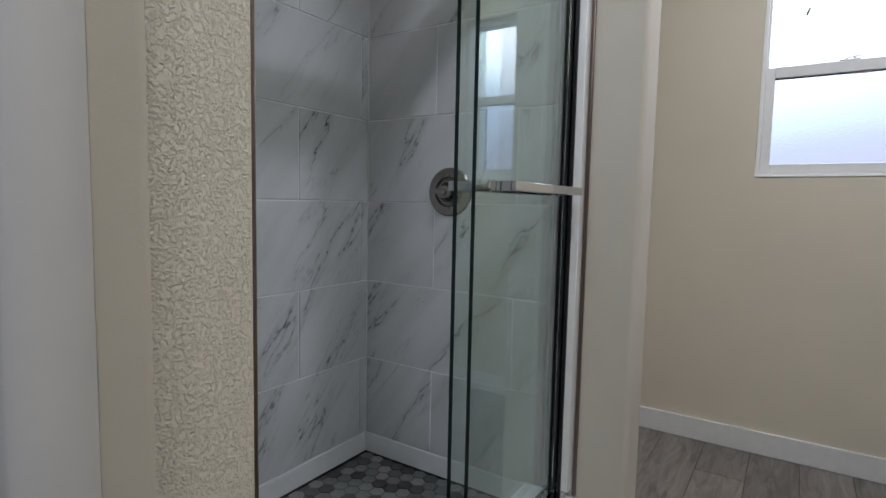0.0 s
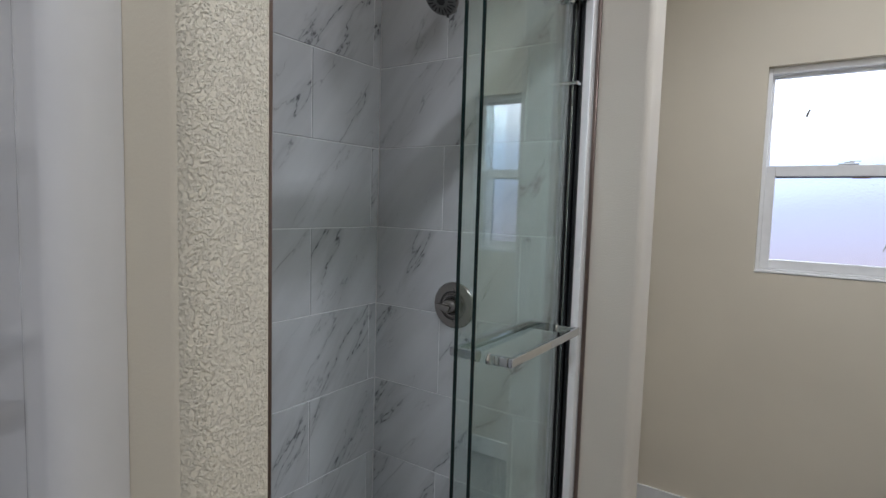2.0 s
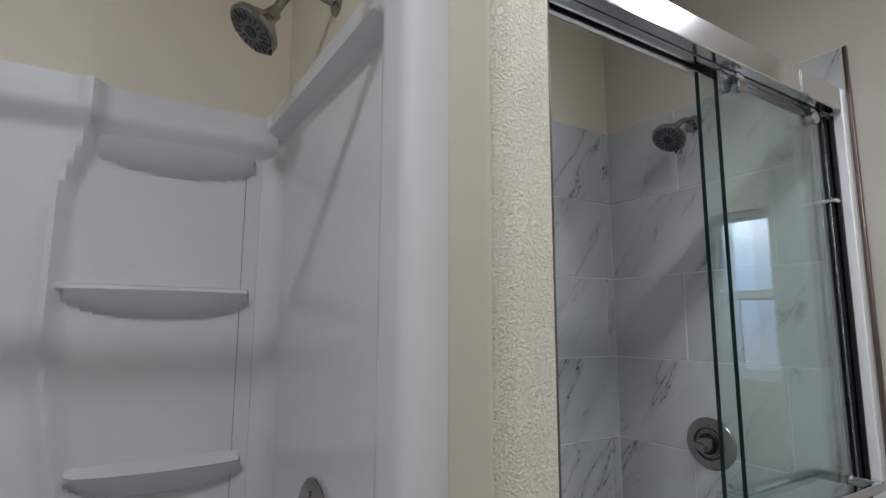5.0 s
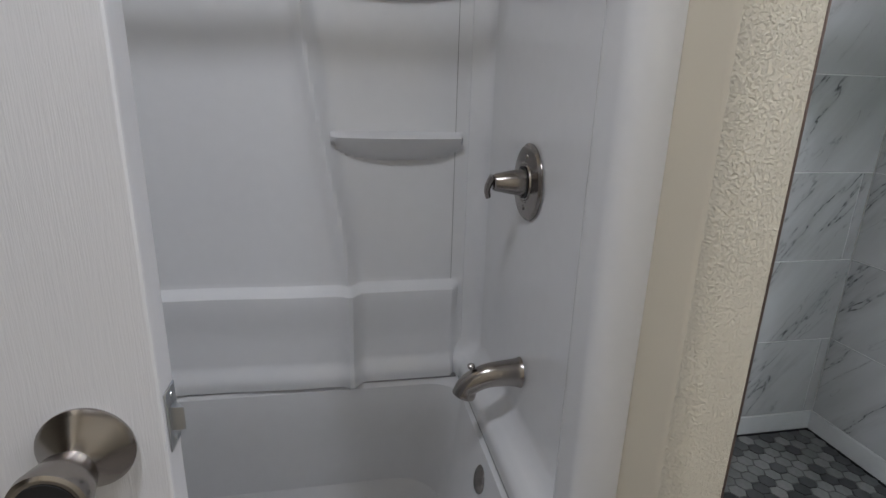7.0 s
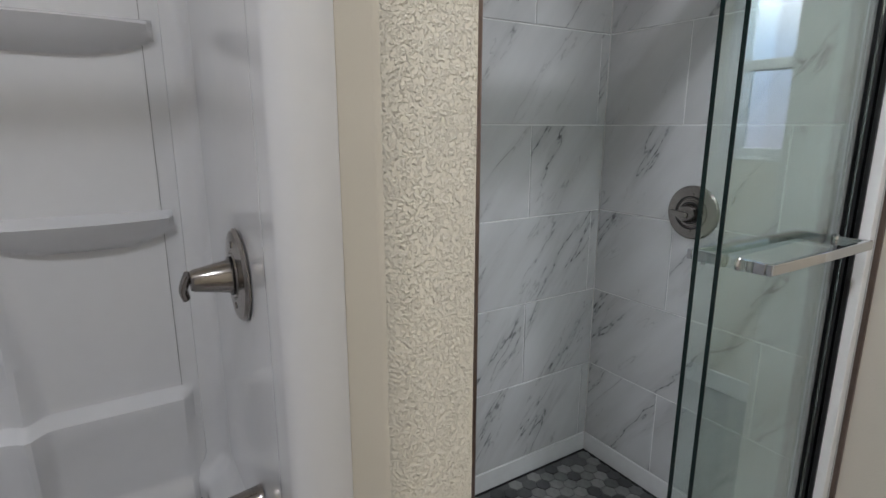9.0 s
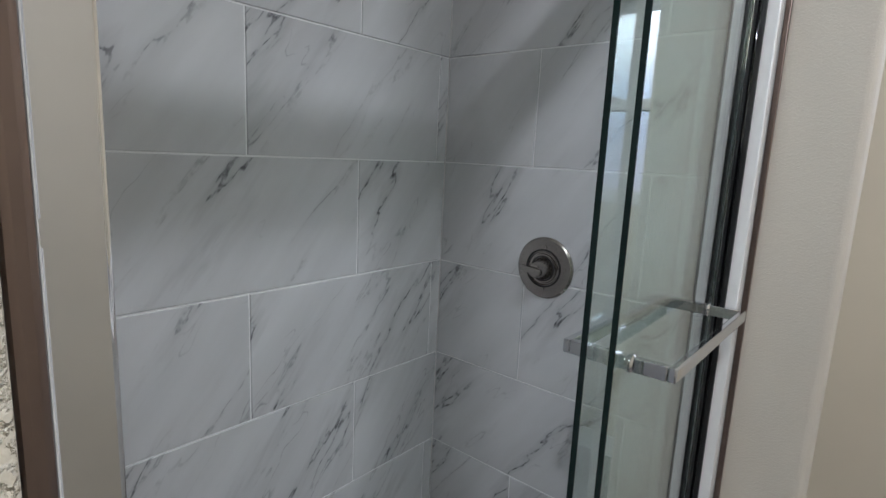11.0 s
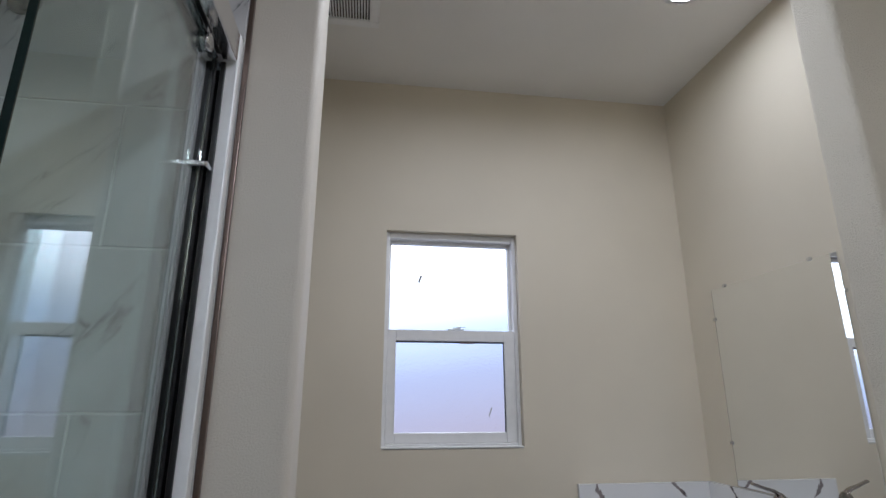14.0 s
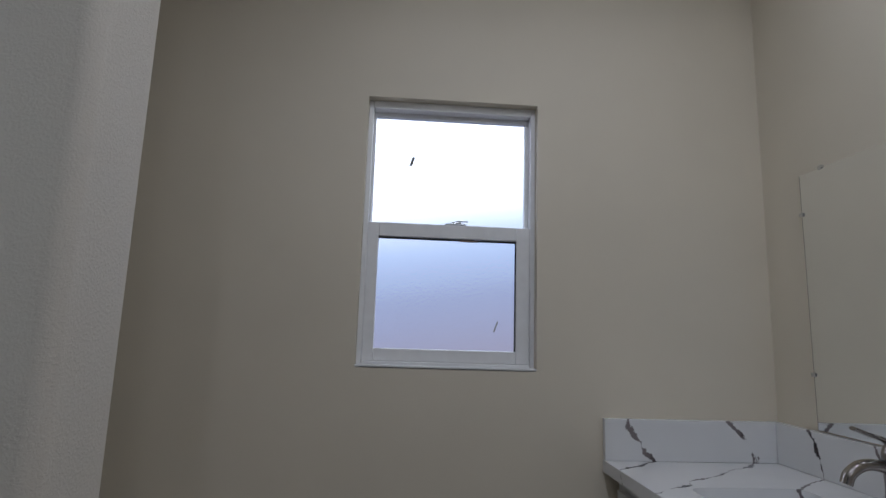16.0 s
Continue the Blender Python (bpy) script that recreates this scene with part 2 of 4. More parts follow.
DARKMETAL = plain("dark_brown_metal", (0.22, 0.17, 0.15), 0.3, 1.0)
STEEL = plain("zinc_steel", (0.55, 0.57, 0.60), 0.3, 1.0)
BLACK = plain("black_rubber", (0.010, 0.010, 0.011), 0.45)
GROUT = plain("pale_grout", (0.80, 0.80, 0.79), 0.8, grain=200, vary=0.05)
DARKGROUT = plain("dark_grout", (0.10, 0.10, 0.10), 0.9, grain=200)
TILE = marble("marble_look_tile", (0.61, 0.61, 0.615), (0.105, 0.103, 0.11), 5.8, 0.010, 0.45, 0.2, True, detail=5.0, stretch=0.21, fine=0.5, cloud=0.16, warp=0.22)
BASETILE = plain("white_base_tile", (0.70, 0.70, 0.70), 0.3)
QUARTZ = quartz()
CERAMIC = plain("white_ceramic", (0.80, 0.80, 0.80), 0.12, coat=0.3)
PLANK = planks_material()
HEX, HEXREST = hex_material(False), hex_material(True)
SHOWERGLASS = glass_material("clear_greenish_glass", (0.85, 0.94, 0.915), 0.0, 1.56)
GLASSEDGE = plain("dark_green_glass_edge", (0.004, 0.016, 0.014), 0.12)
RAIN = rain_glass()
LAMPGLOW = glow("lamp_diffuser", (1.0, 0.95, 0.88), 12.0)
VENTSHADE = plain("vent_shadow_grey", (0.07, 0.07, 0.07), 0.8)
MIRROR = plain("silver_mirror", (0.86, 0.87, 0.86), 0.015, 1.0, vary=0.005)
CABINET = plain("white_cabinet_paint", (0.74, 0.74, 0.73), 0.4)
LABELBLUE = plain("blue_sticker", (0.10, 0.28, 0.50), 0.5)
TAPE = plain("grey_tape_scrap", (0.30, 0.29, 0.28), 0.7)
CAULK = plain("grey_seam", (0.28, 0.28, 0.28), 0.8)


# ---- mesh helpers ----
def put(name, bm, mat, parent=None, label="", sharp=32):
    for e in bm.edges:
        if len(e.link_faces) != 2 or e.calc_face_angle(0) > radians(sharp):
            e.smooth = False
    for f in bm.faces:
        f.smooth = f.material_index != 1
        f.material_index = 0
    me = bpy.data.meshes.new(name)
    bm.to_mesh(me)
    bm.free()
    me.materials.append(mat)
    ob = new(name, me)
    if parent:
        ob.parent = parent
        if parent.data is None:
            ob.matrix_parent_inverse = Matrix.Translation(-parent.location)
    if label:
        ob["label"] = label
    return ob


def part(name, bm, mat, parent, label=""):
    return put(name, bm, mat, parent, label)


def thing(name, at, label, category, group=""):
    ob = new(name)
    ob.empty_display_size = 0.05
    ob.location = at
    return tagged(ob, label, category, group)


def structure(name, bm, mat, label, category):
    return tagged(put(name, bm, mat), label, category, kind="structure")


def box(x0, x1, y0, y1, z0, z1, bev=0.0, seg=2, bm=None):
    b = bmesh.new()
    bmesh.ops.create_cube(b, size=1.0)
    for v in b.verts:
        v.co = Vector(((x0 + x1) / 2 + v.co.x * (x1 - x0), (y0 + y1) / 2 + v.co.y * (y1 - y0), (z0 + z1) / 2 + v.co.z * (z1 - z0)))
    if bev:
        bmesh.ops.bevel(b, geom=b.edges[:], offset=bev, segments=seg, profile=0.5, affect="EDGES")
        b.normal_update()
        for f in b.faces:
            if max(abs(c) for c in f.normal) > 0.9999:
                f.material_index = 1
    return join(bm, b)


def join(bm, b):
    if bm is None:
        return b
    me = bpy.data.meshes.new("tmp")
    b.to_mesh(me)
    b.free()
    bm.from_mesh(me)
    bpy.data.meshes.remove(me)
    return bm


def prism(poly, z0, z1, bm=None):
    b = bmesh.new()
    lo = [b.verts.new((x, y, z0)) for x, y in poly]
    hi = [b.verts.new((x, y, z1)) for x, y in poly]
    n = len(poly)
    for i in range(n):
        b.faces.new((lo[i], lo[(i + 1) % n], hi[(i + 1) % n], hi[i]))
    b.faces.new(hi)
    b.faces.new(lo[::-1])
    bmesh.ops.recalc_face_normals(b, faces=b.faces[:])
    return join(bm, b)


def round_poly(corners, steps=8):
    """Corners (x, y, radius) in order; each is rounded by its radius."""
    out = []
    n = len(corners)
    for i, (x, y, r) in enumerate(corners):
        p = Vector((x, y))
        if r <= 0:
            out.append((x, y))
            continue
        a = (Vector(corners[i - 1][:2]) - p).normalized()
        c = (Vector(corners[(i + 1) % n][:2]) - p).normalized()
        half = math.acos(max(-1, min(1, a.dot(c)))) / 2
        d = r / math.tan(half)
        centre = p + (a + c).normalized() * (r / math.sin(half))
        s, e = p + a * d - centre, p + c * d - centre
        a0 = math.atan2(s.y, s.x)
        da = (math.atan2(e.y, e.x) - a0 + math.pi) % (2 * math.pi) - math.pi
        for k in range(steps + 1):
            t = a0 + da * k / steps
            out.append((centre.x + r * math.cos(t), centre.y + r * math.sin(t)))
    return out


def lathe(profile, m=None, n=32, bm=None):
    """Profile (radius, height) turned about the local z axis, then moved by m."""
    b = bmesh.new()
    rings = []
    for r, h in profile:
        if r < 1e-5:
            rings.append([b.verts.new((0, 0, h))])
        else:
            rings.append([b.verts.new((r * math.cos(2 * math.pi * k / n), r * math.sin(2 * math.pi * k / n), h)) for k in range(n)])
    for p, q in zip(rings, rings[1:]):
        for k in range(n):
            j = (k + 1) % n
            if len(p) == 1 and len(q) > 1:
                b.faces.new((p[0], q[k], q[j]))
            elif len(q) == 1 and len(p) > 1:
                b.faces.new((p[k], p[j], q[0]))
            elif len(p) > 1:
                b.faces.new((p[k], p[j], q[j], q[k]))
    bmesh.ops.recalc_face_normals(b, faces=b.faces[:])
    if m is not None:
        b.transform(m)
    return join(bm, b)


def spline(points, steps=6):
    pts = [Vector(p) for p in points]
    pts = [pts[0] * 2 - pts[1]] + pts + [pts[-1] * 2 - pts[-2]]
    out = []
    for i in range(1, len(pts) - 2):
        p0, p1, p2, p3 = pts[i - 1:i + 3]
        for k in range(steps):
            t = k / steps
            out.append(0.5 * (2 * p1 + (p2 - p0) * t + (2 * p0 - 5 * p1 + 4 * p2 - p3) * t * t + (3 * p1 - p0 - 3 * p2 + p3) * t ** 3))
    out.append(pts[-2])
    return out


def tube(path, radius, n=16, flat=(1.0, 1.0), bm=None):
    """A capped tube along path; radius is a number or a function of 0..1."""
    b = bmesh.new()
    pts = [Vector(p) for p in path]
    rings = []
    side = None
    for i, p in enumerate(pts):
        d = (pts[min(i + 1, len(pts) - 1)] - pts[max(i - 1, 0)]).normalized()
        if side is None:
            side = d.cross(Vector((0, 0, 1)) if abs(d.z) < 0.9 else Vector((0, 1, 0))).normalized()
        side = (side - d * side.dot(d)).normalized()
        up = side.cross(d)
        r = radius(i / (len(pts) - 1)) if callable(radius) else radius
        rings.append([b.verts.new(p + side * (r * flat[0] * math.cos(2 * math.pi * k / n)) + up * (r * flat[1] * math.sin(2 * math.pi * k / n))) for k in range(n)])
    for p, q in zip(rings, rings[1:]):
        for k in range(n):
            b.faces.new((p[k], p[(k + 1) % n], q[(k + 1) % n], q[k]))
    b.faces.new(rings[0][::-1])
    b.faces.new(rings[-1])
    bmesh.ops.recalc_face_normals(b, faces=b.faces[:])
    return join(bm, b)


def toward(at, direction):
    """A frame at a place whose z axis points along direction."""
    return Matrix.Translation(at) @ Vector(direction).to_track_quat("Z", "Y").to_matrix().to_4x4()


def grid_sheet(us, vs, place, back):
    """A moulded sheet: front points from place(u, v), with a skirt back to the plane given by back(u, v)."""
    b = bmesh.new()
    g = [[b.verts.new(place(u, v)) for v in vs] for u in us]
    for i in range(len(us) - 1):
        for j in range(len(vs) - 1):
            b.faces.new((g[i][j], g[i + 1][j], g[i + 1][j + 1], g[i][j + 1]))
    rim = [(i, 0) for i in range(len(us))] + [(len(us) - 1, j) for j in range(1, len(vs))]
    rim += [(i, len(vs) - 1) for i in range(len(us) - 2, -1, -1)] + [(0, j) for j in range(len(vs) - 2, 0, -1)]
    far = [b.verts.new(back(us[i], vs[j])) for i, j in rim]
    n = len(rim)
    for k in range(n):
        i, j = rim[k]
        i2, j2 = rim[(k + 1) % n]
        b.faces.new((g[i][j], g[i2][j2], far[(k + 1) % n], far[k]))
    bmesh.ops.recalc_face_normals(b, faces=b.faces[:])
    return b


def steps_of(a, b, d):
    n = max(1, round((b - a) / d))
    return [a + (b - a) * k / n for k in range(n + 1)]


def smooth(a, b, x):
    t = max(0.0, min(1.0, (x - a) / (b - a)))
    return t * t * (3 - 2 * t)


# ---- the rooms ----
WEST, EAST, NORTH, SOUTH = -1.289, 1.285, 2.755, -1.085
WX0, WX1, WZ0, WZ1 = -0.075, 0.497, 1.230, 2.117
structure("ceiling", box(WEST - 0.12, EAST + 0.12, -2.4, NORTH + 0.14, CEIL, CEIL + 0.1), CEILING, "smooth off-white painted ceiling", "ceiling")
structure("ground", box(-40, 40, -40, 40, -0.5, -0.3), plain("bare_earth", (0.2, 0.17, 0.13), 0.9, grain=8, vary=0.2), "bare earth outside the house", "ground")
floor = structure("floor", box(WEST - 0.12, EAST + 0.12, -2.4, NORTH + 0.14, -0.1, 0.005), DARKGROUT, "grey wood-look vinyl plank floor", "floor")
wall_west = structure("wall_west", box(WEST - 0.12, WEST, -2.4, NORTH + 0.14, -0.1, CEIL), BEIGE, "beige painted wall behind tub and shower", "wall")
wall_east = structure("wall_east", box(EAST, EAST + 0.12, -2.4, NORTH + 0.14, -0.1, CEIL), BEIGE, "beige painted wall behind the vanity", "wall")
bm = box(WEST, WX0, NORTH, NORTH + 0.14, -0.1, CEIL)
box(WX1, EAST, NORTH, NORTH + 0.14, -0.1, CEIL, bm=bm)
box(WX0, WX1, NORTH, NORTH + 0.14, -0.1, WZ0, bm=bm)
box(WX0, WX1, NORTH, NORTH + 0.14, WZ1, CEIL, bm=bm)
structure("wall_north", bm, BEIGE, "beige painted wall with a small window", "wall")
bm = box(WEST, -0.24, SOUTH - 0.12, SOUTH, -0.1, CEIL)
box(0.56, EAST, SOUTH - 0.12, SOUTH, -0.1, CEIL, bm=bm)
box(-0.24, 0.56, SOUTH - 0.12, SOUTH, 2.06, CEIL, bm=bm)
structure("wall_south", bm, BEIGE, "beige painted wall with an open doorway", "wall")
structure("wall_hall", box(WEST, EAST, -2.4, -2.28, -0.1, CEIL), BEIGE, "plain beige wall of the passage outside", "wall")
AX, AY0, AY1 = -0.334, 0.297, 0.385
part_a = structure("wall_between_tub_and_shower", prism(round_poly([(WEST, AY0, 0), (AX, AY0, 0.032), (AX, AY1, 0.003), (WEST, AY1, 0)]), -0.1, CEIL), BEIGE_ROUGH,
                   "cream textured partition with a rounded corner", "wall")
part_a.data.materials.append(BEIGE)
for f in part_a.data.polygons:
    if f.normal.y < -0.93:
        f.material_index = 1
BX, BY0, BY1 = -0.277, 1.625, 1.765
part_b = structure("wall_beyond_shower", prism(round_poly([(WEST, BY0, 0), (BX, BY0, 0.02), (BX, BY1, 0.02), (WEST, BY1, 0)]), -0.1, CEIL), BEIGE_EVEN,
                   "cream textured partition with bullnose corners", "wall")
structure("wall_vanity_side", prism(round_poly([(EAST, 1.485, 0), (EAST, 1.60, 0), (0.92, 1.60, 0.02), (0.92, 1.485, 0.02)]), -0.1, CEIL), BEIGE_ROUGH,
          "textured stub wall beside the vanity", "wall")
bm = box(WEST, 0.72, NORTH - 0.013, NORTH, 0.0122, 0.114, 0.003)
structure("baseboard", bm, TRIM, "white painted flat baseboard below the window", "baseboard")
structure("baseboard_partition", box(WEST + 0.014, BX - 0.022, BY1, BY1 + 0.013, 0.0122, 0.114, 0.003), TRIM, "white painted flat baseboard on the partition", "baseboard")
structure("baseboard_west", box(WEST, WEST + 0.013, BY1 + 0.014, NORTH - 0.014, 0.0122, 0.114, 0.003), TRIM, "white painted flat baseboard in the alcove", "baseboard")
bm = box(-0.24, -0.225, SOUTH - 0.12, SOUTH, 0, 2.06)
box(0.545, 0.56, SOUTH - 0.12, SOUTH, 0, 2.06, bm=bm)
box(-0.225, 0.545, SOUTH - 0.12, SOUTH, 2.045, 2.06, bm=bm)
structure("door_frame", bm, TRIM, "white painted door lining of the open doorway", "door frame")


def window(x0, x1, y, z0, z1):
    w = thing("window_1", ((x0 + x1) / 2, y, z0), "white vinyl single-hung window with obscure glass", "window")
    w["kind"] = "structure"
    zm = z0 + (z1 - z0) * 0.525
    f = 0.016
    for n, b in (("jamb", (x0, x0 + f, y, y + 0.07, z0, z1)), ("jamb", (x1 - f, x1, y, y + 0.07, z0, z1)),
                 ("head", (x0 + f, x1 - f, y, y + 0.07, z1 - f - 0.012, z1)), ("sill_frame", (x0 + f, x1 - f, y, y + 0.07, z0, z0 + f))):
        part(n, box(*b, 0.003), VINYL, w)
    part("window_sill", box(x0 - 0.001, x1 + 0.001, y - 0.032, y, z0 - 0.006, z0 + 0.006, 0.003), TRIM, w, "thin white sill")
    lo = part("lower_sash", box(x0 + f, x0 + f + 0.036, y + 0.005, y + 0.035, z0 + f, zm, 0.003), VINYL, w)
    for n, b in (("stile", (x1 - f - 0.045, x1 - f, y + 0.005, y + 0.035, z0 + f, zm)),
                 ("bottom_rail", (x0 + f + 0.036, x1 - f - 0.045, y + 0.005, y + 0.035, z0 + f, z0 + f + 0.040)),
                 ("meeting_rail", (x0 + f + 0.036, x1 - f - 0.045, y + 0.003, y + 0.035, zm - 0.046, zm))):
        part(n, box(*b, 0.003), VINYL, lo)
    g = part("pane", box(x0 + f + 0.034, x1 - f - 0.043, y + 0.018, y + 0.023, z0 + f + 0.036, zm - 0.044), RAIN, lo, "pebbled obscure glass")
    g.visible_shadow = False
    part("sash_gasket", box(x0 + f + 0.036, x1 - f - 0.045, y + 0.010, y + 0.016, zm - 0.053, zm - 0.047), BLACK, lo)
    part("glazing_bead", box(x1 - f - 0.049, x1 - f - 0.0455, y + 0.010, y + 0.016, z0 + f + 0.040, zm - 0.053), BLACK, lo)
    part("lift_rail_label", box(0.245, 0.305, y + 0.004, y + 0.0085, zm - 0.056, zm - 0.050), DARKMETAL, lo)
    up = part("upper_sash", box(x0 + f, x0 + f + 0.008, y + 0.036, y + 0.062, zm, z1 - f - 0.012, 0.002), VINYL, w)
    part("stile", box(x1 - f - 0.012, x1 - f, y + 0.036, y + 0.062, zm, z1 - f - 0.012, 0.002), VINYL, up)
    part("top_rail", box(x0 + f + 0.008, x1 - f - 0.012, y + 0.036, y + 0.062, z1 - f - 0.026, z1 - f - 0.012, 0.002), VINYL, up)
    g = part("pane", box(x0 + f + 0.006, x1 - f - 0.010, y + 0.046, y + 0.051, zm - 0.02, z1 - f - 0.024), RAIN, up, "pebbled obscure glass")
    g.visible_shadow = False
    lk = box(0.195, 0.265, y + 0.006, y + 0.030, zm, zm + 0.007, 0.002)
    box(0.215, 0.250, y + 0.008, y + 0.026, zm + 0.006, zm + 0.014, 0.003, bm=lk)
    box(0.232, 0.272, y + 0.009, y + 0.018, zm + 0.013, zm + 0.018, 0.002, bm=lk)
    part("sash_lock", lk, STEEL, w, "small grey cam lock")
    b = box(-0.005, 0.005, -0.001, 0.001, -0.017, 0.017, 0.0005)
    b.transform(pose(0.077, y + 0.0445, zm + 0.225, 0, 18, 0))
    part("tape_scrap", b, TAPE, up, "small scrap of grey tape")
    b = box(-0.002, 0.002, -0.001, 0.001, -0.018, 0.018, 0.0005)
    b.transform(pose(0.372, y + 0.0165, z0 + 0.135, 0, 20, 0))
    part("scratch_mark", b, TAPE, lo, "thin grey smear")
    return w


window(WX0, WX1, NORTH + 0.032, WZ0, WZ1)
tagged(put("backdrop", box(-3.0, 3.4, 4.6, 4.62, -0.3, 5.0), backdrop_material()), "bright overcast sky over a pale neighbouring wall", "sky", kind="structure")

# ---- shower: tiles, floor, curb ----
TY0, TY1, TX = 0.395, 1.613, -1.277
ROW = 0.3015
Z0 = 1.39 - 4 * ROW
put("grout_bed", box(WEST, WEST + 0.009, AY1 + 0.0095, BY0 - 0.0095, 0.10, Z0 + 7 * ROW), GROUT, wall_west)
put("grout_bed", box(WEST + 0.0095, -0.438, BY0 - 0.009, BY0, 0.10, Z0 + 7 * ROW), GROUT, part_b)
put("grout_bed", box(WEST + 0.0095, AX - 0.015, AY1, AY1 + 0.009, 0.10, Z0 + 7 * ROW), GROUT, part_a)


def tile_mesh(w, h, axis, cache={}):
    """A tile with eased edges, thin along the axis given, front at local 0."""
    key = (round(w, 4), round(h, 4), axis)
    if key in cache:
        return cache[key]
    b = bmesh.new()
    e, d = 0.0012, 0.010
    front = [(-w / 2 + e, -h / 2 + e), (w / 2 - e, -h / 2 + e), (w / 2 - e, h / 2 - e), (-w / 2 + e, h / 2 - e)]
    side = [(-w / 2, -h / 2), (w / 2, -h / 2), (w / 2, h / 2), (-w / 2, h / 2)]
    rings = []
    for pts, depth in ((front, 0.0), (side, -e), (side, -d)):
        ring = []
        for u, v in pts:
            ring.append(b.verts.new({"x": (depth, u, v), "y": (u, -depth, v), "-y": (u, depth, v)}[axis]))
        rings.append(ring)
    b.faces.new(rings[0])
    for p, q in zip(rings, rings[1:]):
        for k in range(4):
            b.faces.new((p[k], p[(k + 1) % 4], q[(k + 1) % 4], q[k]))
    bmesh.ops.recalc_face_normals(b, faces=b.faces[:])
    me = bpy.data.meshes.new("tile")
    b.to_mesh(me)
    b.free()
    me.materials.append(TILE)
    cache[key] = me
    return me


def tile_wall(parent, axis, plane, a0, a1, joint_odd, joint_even):
    for r in range(7):
        j = joint_odd if r % 2 else joint_even
        cuts = [a0] + sorted(c for c in (j + k * 0.608 for k in range(-5, 6)) if a0 + 0.012 < c < a1 - 0.012) + [a1]
        for s, e in zip(cuts, cuts[1:]):
            g = 0.0021
            ob = new("tile", tile_mesh(e - s - 2 * g, ROW - 2 * g, axis))
            ob.parent = parent
            mid, z = (s + e) / 2, Z0 + (r + 0.5) * ROW
            ob.location = {"x": (plane, mid, z), "y": (mid, plane, z), "-y": (mid, plane, z)}[axis]


bm = box(WEST + 0.009, TX + 0.002, TY0, TY1, 0.10, Z0 - 0.002, 0.003)
put("base_tile", bm, BASETILE, wall_west, "white tile skirting")
put("base_tile", box(TX + 0.003, -0.45, TY1 - 0.002, BY0 - 0.009, 0.10, Z0 - 0.002, 0.003), BASETILE, part_b, "white tile skirting")
tagged(put("curb", box(-0.60, -0.40, AY1 + 0.012, BY0 - 0.012, -0.008, 0.195, 0.006), BASETILE), "white tiled shower curb under the glass doors", "curb", kind="structure")
shower_floor = tagged(put("shower_floor", box(WEST + 0.012, -0.601, AY1 + 0.012, BY0 - 0.012, -0.008, 0.101), DARKGROUT), "grey hexagon mosaic shower floor", "floor", kind="structure")
put("floor_joint", box(TX + 0.001, TX + 0.0045, TY0, TY1 - 0.003, 0.1012, 0.1095), BLACK, wall_west, "dark joint at the floor")
put("floor_joint", box(TX + 0.0046, -0.603, TY1 - 0.0045, TY1 - 0.001, 0.1012, 0.1095), BLACK, part_b, "dark joint at the floor")


def floor_drain(x0, y0, size):
    t = thing("shower_drain", (x0 + size / 2, y0 + size / 2, 0.1065), "square dark metal shower drain in the mosaic floor", "drain")
    z, e, x1, y1 = 0.1066, 0.012, x0 + size, y0 + size
    b = box(x0, x1, y0, y0 + e, z, z + 0.004, 0.001, 1)
    box(x0, x1, y1 - e, y1, z, z + 0.004, 0.001, 1, bm=b)
    box(x0, x0 + e, y0 + e, y1 - e, z, z + 0.004, 0.001, 1, bm=b)
    box(x1 - e, x1, y0 + e, y1 - e, z, z + 0.004, 0.001, 1, bm=b)
    part("frame", b, NICKEL, t)
    part("well", box(x0 + e, x1 - e, y0 + e, y1 - e, z, z + 0.0008), BLACK, t)
    n = 7
    for k in range(n):
        x = x0 + e + (size - 2 * e) * (k + 0.5) / n
        part("grate_bar", box(x - 0.0035, x + 0.0035, y0 + e, y1 - e, z + 0.001, z + 0.0035, 0.0008, 1), NICKEL, t)
    return t


floor_drain(-0.885, 0.935, 0.112)
# chrome tile trim; the dark brown it reflects is put into its colour
for px, py, z0, z1, nm in ((-0.437, BY0 - 0.012, 0.196, Z0 + 7 * ROW, part_b), (AX - 0.014, AY1, 0.0, Z0 + 7 * ROW, part_a)):
    put("tile_edge_trim", box(px, px + 0.011, py + 0.0005, py + (0.0125 if nm is part_b else 0.0065), z0, z1, 0.002), DARKMETAL, nm, "slim metal tile edge trim")


